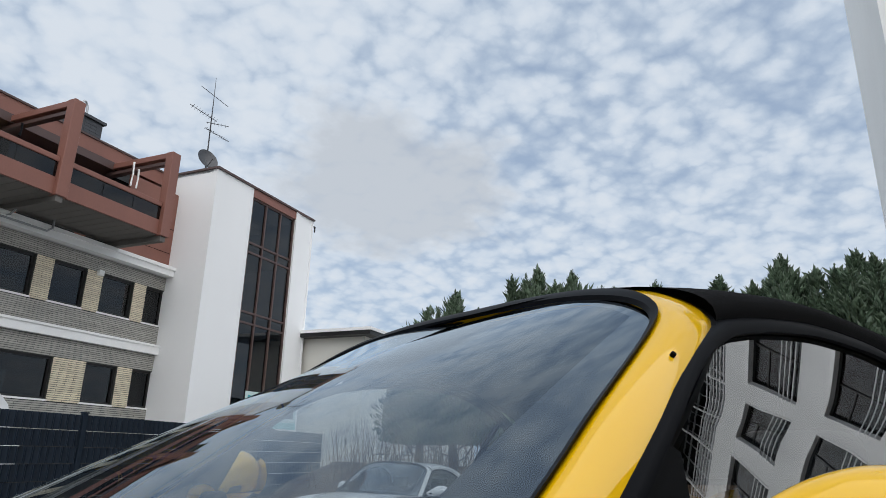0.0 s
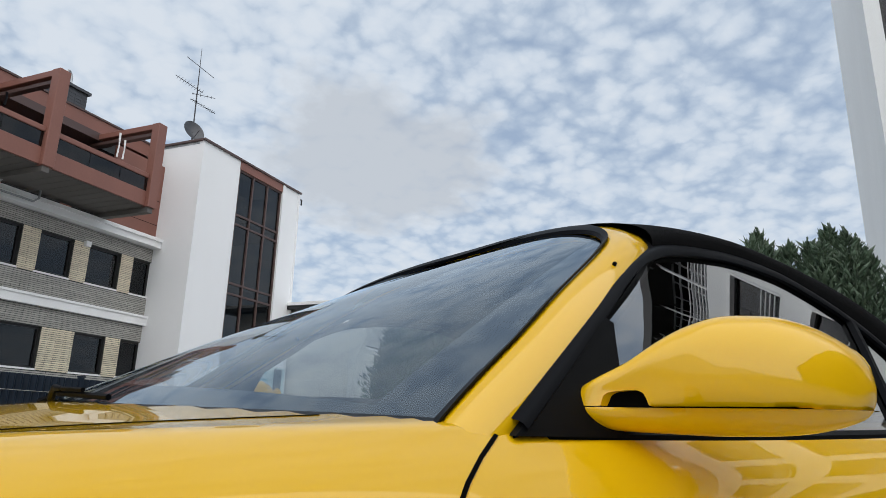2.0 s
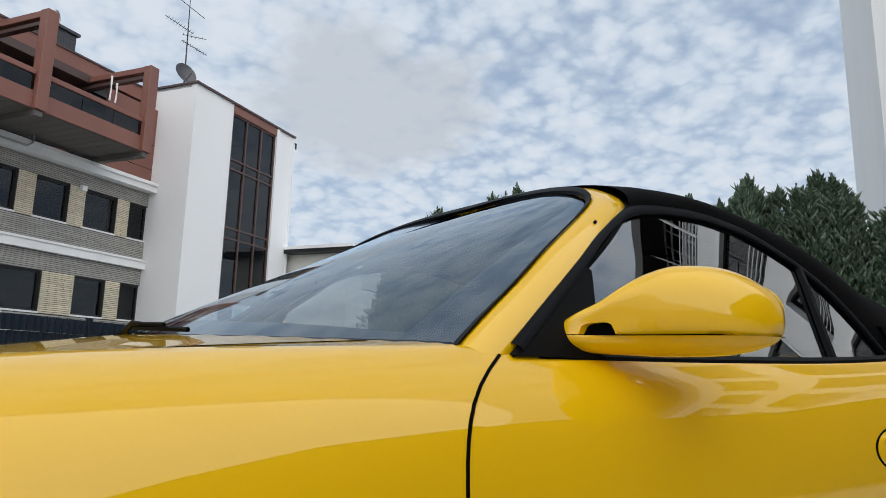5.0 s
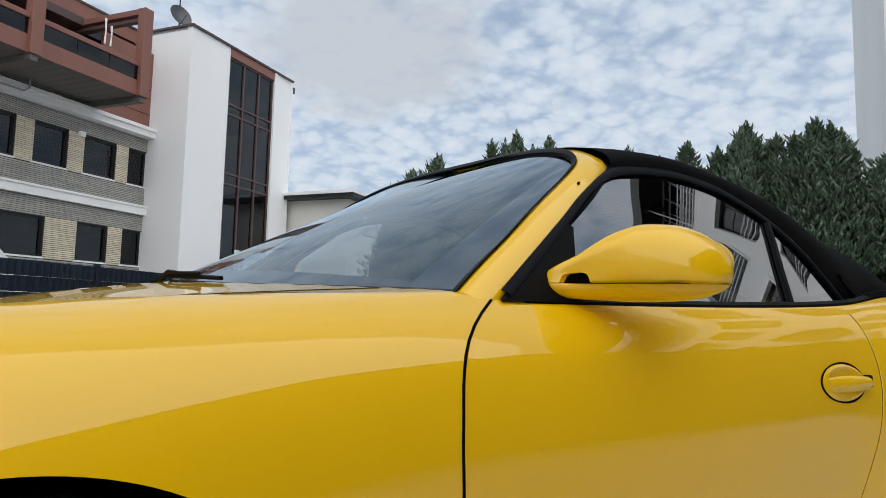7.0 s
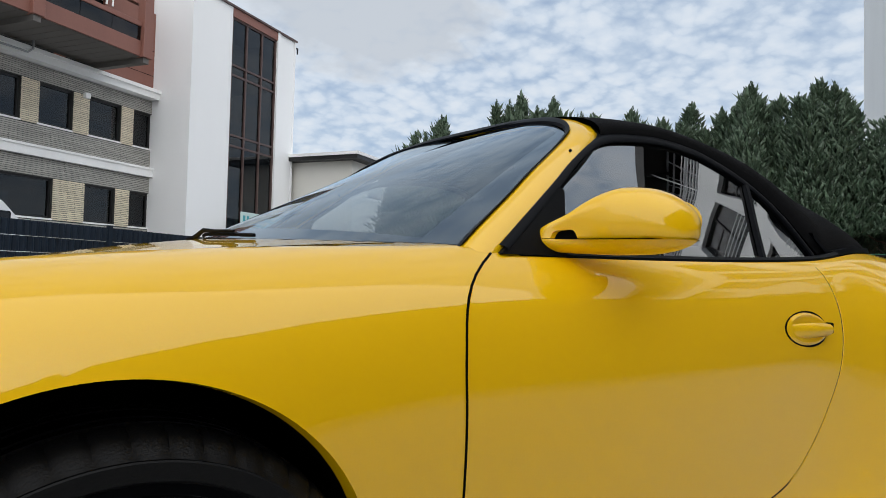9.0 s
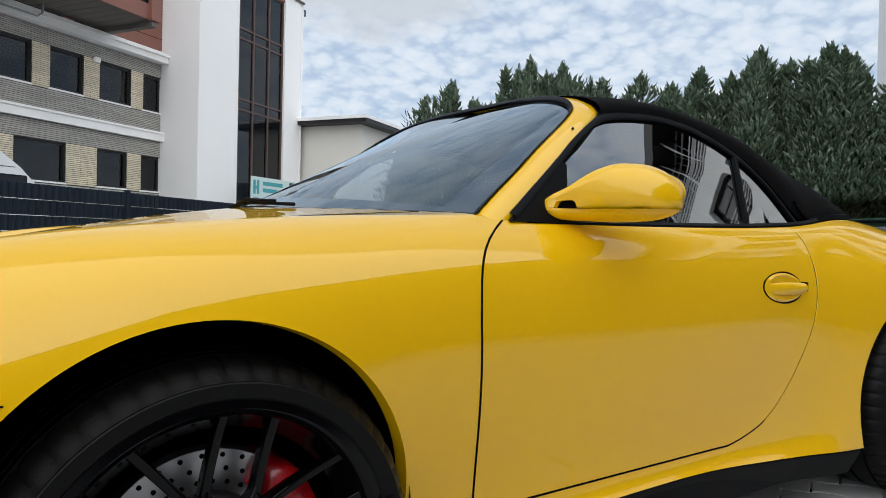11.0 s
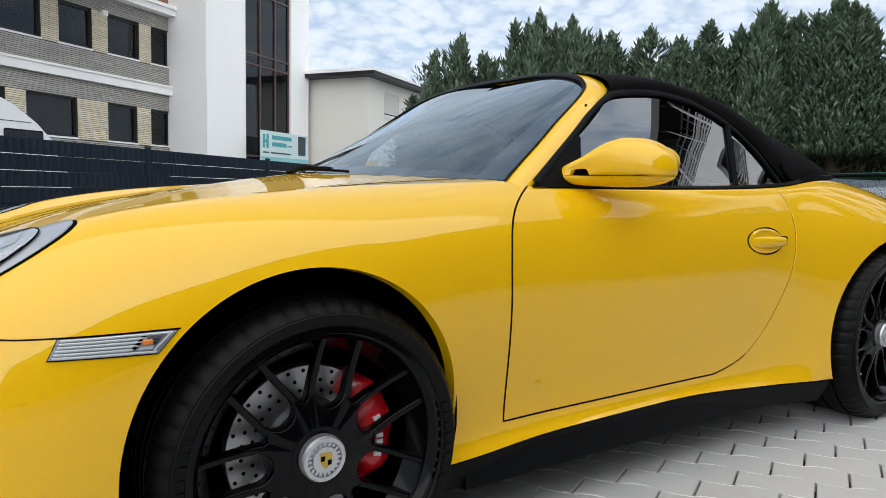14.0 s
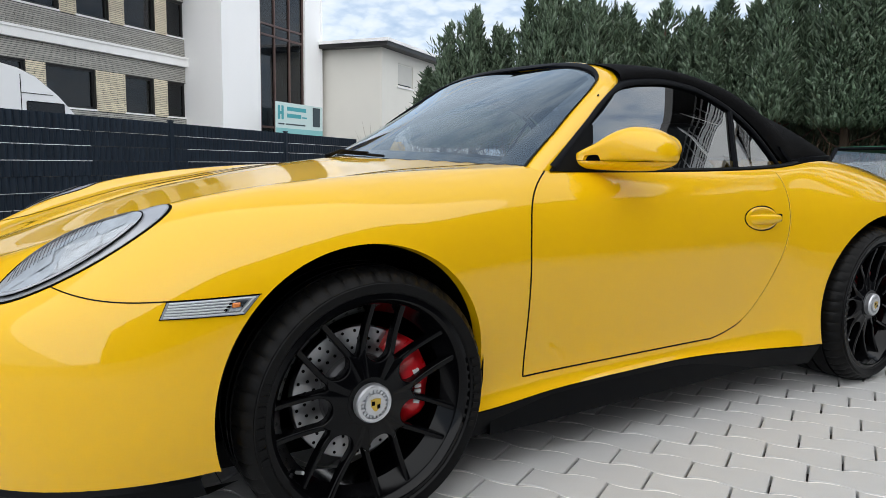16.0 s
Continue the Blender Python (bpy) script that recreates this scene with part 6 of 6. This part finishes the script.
    bm = bmesh.new()
    lift = Vector((.55, 0, -.83)) * .003
    grid(bm, [[glass_at(i, t) + lift for i in range(79)] for t in (0, .025, .05, .078)], flip=True)
    grid(bm, [[glass_at(i, t) + lift for i in range(79)] for t in (.955, .98, 1.0)], flip=True)
    for lo_, hi_ in ((0, 5), (73, 78)):
        grid(bm, [[glass_at(i, t) + lift for i in range(lo_, hi_ + 1)] for t in np.linspace(.078, .955, 20)], flip=True)
    part("black_border", bm, FRIT, ws, "black printed border of the windscreen")
    bm = bmesh.new()
    rows = []
    for a, b in zip(inn, out_):
        up_ = Vector((-.2, (a.y + b.y) * .45, 1)).normalized()
        rows.append([a - up_ * .006, a + up_ * .004, a.lerp(b, .12) + up_ * .010, a.lerp(b, .5) + up_ * .014, a.lerp(b, .85) + up_ * .009, b + up_ * .002, b - up_ * .012])
    grid(bm, rows)
    bmesh.ops.recalc_face_normals(bm, faces=bm.faces[:])
    fr = part("windscreen_frame", bm, paint, car, "painted windscreen pillars and header", angle=70)
    bm = bmesh.new()
    rows = []
    for a, b in zip(inn, out_):
        up_ = Vector((-.2, (a.y + b.y) * .45, 1)).normalized()
        d = (b - a).normalized()
        o = .003 + .30 * (b - a).length * min(1.0, max(0.0, (.50 - abs(a.y)) / .12)) * (1 if a.z > 1.1 else 0)
        rows.append([a - d * .010 - up_ * .002, a - d * .008 + up_ * .006, a + d * .001 + up_ * .012, a + d * (o * .6) + up_ * (.012 + .004 * min(1, o / .02)), a + d * o + up_ * .008])
    grid(bm, rows)
    part("windscreen_seal", bm, TRIM, fr, "black seal round the windscreen")
    for s in (-1, 1):
        bm = bmesh.new()
        rows = []
        c = out_[1:46] if s < 0 else out_[-46:-1]
        for b in c:
            rows.append([b + Vector((-.002, s * -.002, .001)), b + Vector((.004, s * .005, .002)), b + Vector((.009, s * .004, -.003)), b + Vector((.015, s * -.002, -.009)), b + Vector((.021, s * -.006, -.016))])
        grid(bm, rows, flip=s > 0)
        part("pillar_seal", bm, TRIM, fr, "black rubber along the pillar")
    bm = bmesh.new()
    for s in (-1, 1):
        tube(bm, [(.957, s * .590, 1.115), (.9562, s * .5975, 1.1215)], .0032, 8)
    part("pillar_stud", bm, GAP, fr, "tiny dark stud on the pillar")
    # folding roof
    edge = hermite([(1.09, .556, 1.186), (1.18, .560, 1.207), (1.34, .554, 1.222), (1.5, .560, 1.205), (1.6, .576, 1.176), (1.72, .598, 1.132), (1.82, .630, 1.06), (1.90, .668, .97), (1.95, .690, .918), (2.1, .686, .934), (2.3, .65, .942), (2.5, .55, .948), (2.66, .38, .95), (2.74, .05, .95)])
    ridge = hermite([(1.09, 1.274), (1.2, 1.280), (1.4, 1.286), (1.6, 1.276), (1.8, 1.243), (2.0, 1.180), (2.2, 1.095), (2.4, 1.008), (2.6, .957), (2.74, .948)])
    bm = bmesh.new()
    rows = []
    for x in np.linspace(1.10, 2.74, 74):
        w, z0 = edge(x)
        z1 = float(ridge(x)[0])
        ring = []
        for k in range(25):
            q = math.pi * k / 24
            ring.append((x, -w * math.copysign(abs(math.cos(q)) ** .72, math.cos(q)), z0 + (z1 - z0) * math.sin(q) ** .92))
        ring = [(x, -w + .004, z0 - .02)] + ring + [(x, w - .004, z0 - .02)]
        rows.append(ring)
    grid(bm, rows, flip=True)
    rf = part("roof", bm, top, car, top_label, angle=60)
    for s in (-1, 1):
        bm = bmesh.new()
        rows = []
        for x in np.linspace(1.90, 2.70, 32):
            w, z0 = edge(x)
            rows.append([(x, s * (w + .016), z0 - .008), (x, s * (w + .012), z0 + .008), (x, s * (w - .004), z0 + .010), (x, s * (w - .02), z0 + .002)])
        grid(bm, rows, flip=s < 0)
        part("roof_seal", bm, TRIM, rf, "black rubber edge of the roof")
    # wipers resting at the foot of the windscreen
    up_n = Vector((-.55, 0, .83))
    for i0, i1, t0, t1 in ((26, 47, .010, .030), (48, 70, .010, .035)):
        blade = [glass_at(round(i0 + (i1 - i0) * k / 12), t0 + (t1 - t0) * k / 12) + up_n * .007 for k in range(13)]
        bm = bmesh.new()
        tube(bm, blade, .0045, 6)
        tube(bm, [p + up_n * .009 for p in blade[2:-2]], .0035, 6)
        wp = part("wiper", bm, PLASTIC, car, "black windscreen wiper")
        bm = bmesh.new()
        foot_p = glass_at(i1, 0.0) + Vector((-.02, 0, .004))
        tube(bm, [foot_p, foot_p + Vector((.012, -.02, .008)), blade[8] + up_n * .013, blade[6] + up_n * .009], [.009, .007, .005, .004], 8)
        part("wiper_arm", bm, PLASTIC, wp)
    # cabin: dashboard, seats, steering wheel
    bm = bmesh.new()
    box(bm, .74, 1.0, -.60, .60, .55, .87, .05, 3)
    part("dashboard", bm, LEATHER, car, "dark dashboard")
    for y in (-.33, .33):
        bm = bmesh.new()
        box(bm, 1.12, 1.62, y - .23, y + .23, .38, .52, .05, 3)
        box(bm, 1.52, 1.70, y - .23, y + .23, .45, .93, .06, 3, m=Matrix.Translation((0, 0, 0)))
        box(bm, 1.60, 1.70, y - .12, y + .12, .92, 1.07, .04, 3)
        part("seat", bm, LEATHER, car, "dark leather sports seat")
    bm = bmesh.new()
    tube(bm, [(1.06 + .05 * math.sin(q), -.33 + .18 * math.cos(q), .80 + .17 * math.sin(q)) for q in (2 * math.pi * j / 28 for j in range(29))], .016, 8)
    box(bm, 1.04, 1.07, -.48, -.18, .785, .815, .01)
    part("steering_wheel", bm, LEATHER, car, "dark steering wheel")
    bm = boxes((.42, 2.75, -.66, .66, .22, .30), (2.0, 2.7, -.62, .62, .30, .80))
    part("cabin_floor", bm, PLASTIC, car, smooth=False)
    # tail lamps
    for s in (-1, 1):
        bm = bmesh.new()
        box(bm, 3.22, 3.34, s * .66 - .1, s * .66 + .1, .62, .72, .02, 2)
        part("tail_lamp", bm, RED, car, "red tail lamp")
    for side in (1, -1):
        mirror_unit(car, side, paint)
    wheel(car, 0, -.752, .326, .240, .260, "black front wheel with forked spokes", turn=STEER)
    wheel(car, 0, .752, .326, .240, .260, "black front wheel with forked spokes", turn=STEER, mirror=-1)
    wheel(car, 2.35, -.752, .336, .300, .262, "black rear wheel with forked spokes")
    wheel(car, 2.35, .752, .336, .300, .262, "black rear wheel with forked spokes", mirror=-1)
    place(car, at)
    return car


build_car("sports_car", "glossy yellow sports cabriolet with closed black canvas roof on pavers", PAINT, Matrix.Identity(4))
build_car("sports_car", "white sports coupe parked in the lower yard before the hedge", WHITE_PAINT, pose(4.27, 6.98, -.38, 0, 0, 25), WHITE_PAINT, "white steel roof")


# ---- interlocking pavers with one wavy pair of sides ----
PL = .216                                           # length along a row
RD = Vector((math.cos(radians(-55.8)), math.sin(radians(-55.8)), 0))
JD = Vector((math.cos(radians(26.2)), math.sin(radians(26.2)), 0))
STEP = Vector((-.0524, -.1486, 0))                  # from one row to the next, half a stone along
ORIGIN = Vector((1.765, -.765, 0))
ROWW = STEP - RD * STEP.dot(RD)
ROWN = ROWW.normalized()
PITCH = ROWW.length


def wave(t):
    """Sideways swing of the long joints along one stone."""
    return .0075 * math.sin(2 * math.pi * t) + .0065 * math.tanh(7 * math.sin(2 * math.pi * t)) * .6


def paver_outline(inset, gap, n=9):
    a = []
    slant = JD.dot(RD) / JD.dot(ROWN)
    for k in range(n):
        t = k / (n - 1)
        s = gap + inset + (PL - 2 * (gap + inset)) * t
        w = wave(s / PL) + .0022 + inset
        a.append(RD * (s + w * slant) + ROWN * w)
    for k in range(n):
        t = 1 - k / (n - 1)
        s = gap + inset + (PL - 2 * (gap + inset)) * t
        w = PITCH + wave(s / PL + .5) - .0022 - inset
        a.append(RD * (s + w * slant) + ROWN * w)
    return a


def paver_mesh():
    bm = bmesh.new()
    o0, o1, o2 = paver_outline(0, .0032), paver_outline(0, .0032), paver_outline(.0028, .0032)
    r0 = [bm.verts.new(p + Vector((0, 0, -.03))) for p in o0]
    r1 = [bm.verts.new(p + Vector((0, 0, -.003))) for p in o1]
    r2 = [bm.verts.new(p) for p in o2]
    k = len(o0)
    for a, b in ((r0, r1), (r1, r2)):
        for i in range(k):
            bm.faces.new((a[i], a[(i + 1) % k], b[(i + 1) % k], b[i]))
    bm.faces.new(r2)
    bmesh.ops.recalc_face_normals(bm, faces=bm.faces[:])
    return finish(bm, "paver", PAVER, False)


pavement = boxes((-6.1, 11.1, -4.62, 4.65, -.042, -.030))
pavement = single("pavement", pavement, SOIL, "grey interlocking concrete pavers with sand joints", "pavement", kind="structure", smooth=False)
stone = paver_mesh()
tops = np.empty(len(stone.vertices) * 3)
stone.vertices.foreach_get("co", tops)
tops = tops.reshape(-1, 3)
polys = [tuple(p.vertices) for p in stone.polygons]
far_v, far_f, count = [], [], 0
rnd = random.Random(11)
sand_v, sand_f = [], []
slant = JD.dot(RD) / JD.dot(ROWN)
for i in range(-60, 75):
    for j in range(-60, 60):
        half = 0 if i % 2 == 0 else .5
        p = ORIGIN + ROWN * (i * PITCH) + RD * ((j + half) * PL)
        if not (-6 < p.x < 11 and -4.4 < p.y < 4.4):
            continue
        z = rnd.uniform(-.0012, .0012)
        if .15 < p.x < 2.9 and -1.72 < p.y < -.62 and count < 300:
            ob = new("paver", stone)
            ob.parent = pavement
            ob.location = (p.x, p.y, z)
            count += 1
        else:
            b = len(far_v)
            far_v += [(x + p.x, y + p.y, q + z) for x, y, q in tops]
            far_f += [tuple(b + k for k in f) for f in polys]
        b = len(sand_v)
        for k in range(10):
            s = PL * k / 9
            w = wave(s / PL)
            for d in (-.0035, .0035):
                q = p + RD * (s + w * slant) + ROWN * (w + d)
                sand_v.append((q.x, q.y, -.0012))
        sand_f += [(b + 2 * k, b + 2 * k + 2, b + 2 * k + 3, b + 2 * k + 1) for k in range(9)]
for name, vs, fs, mat, label in (("paver_field", far_v, far_f, PAVER, "more grey pavers"), ("joint_sand", sand_v, sand_f, SAND, "pale sand in the wavy joints")):
    me = bpy.data.meshes.new(name)
    me.from_pydata(vs, [], fs)
    me.materials.append(mat)
    ob = new(name, me)
    ob.parent = pavement
    tagged(ob, label, kind="stuff")
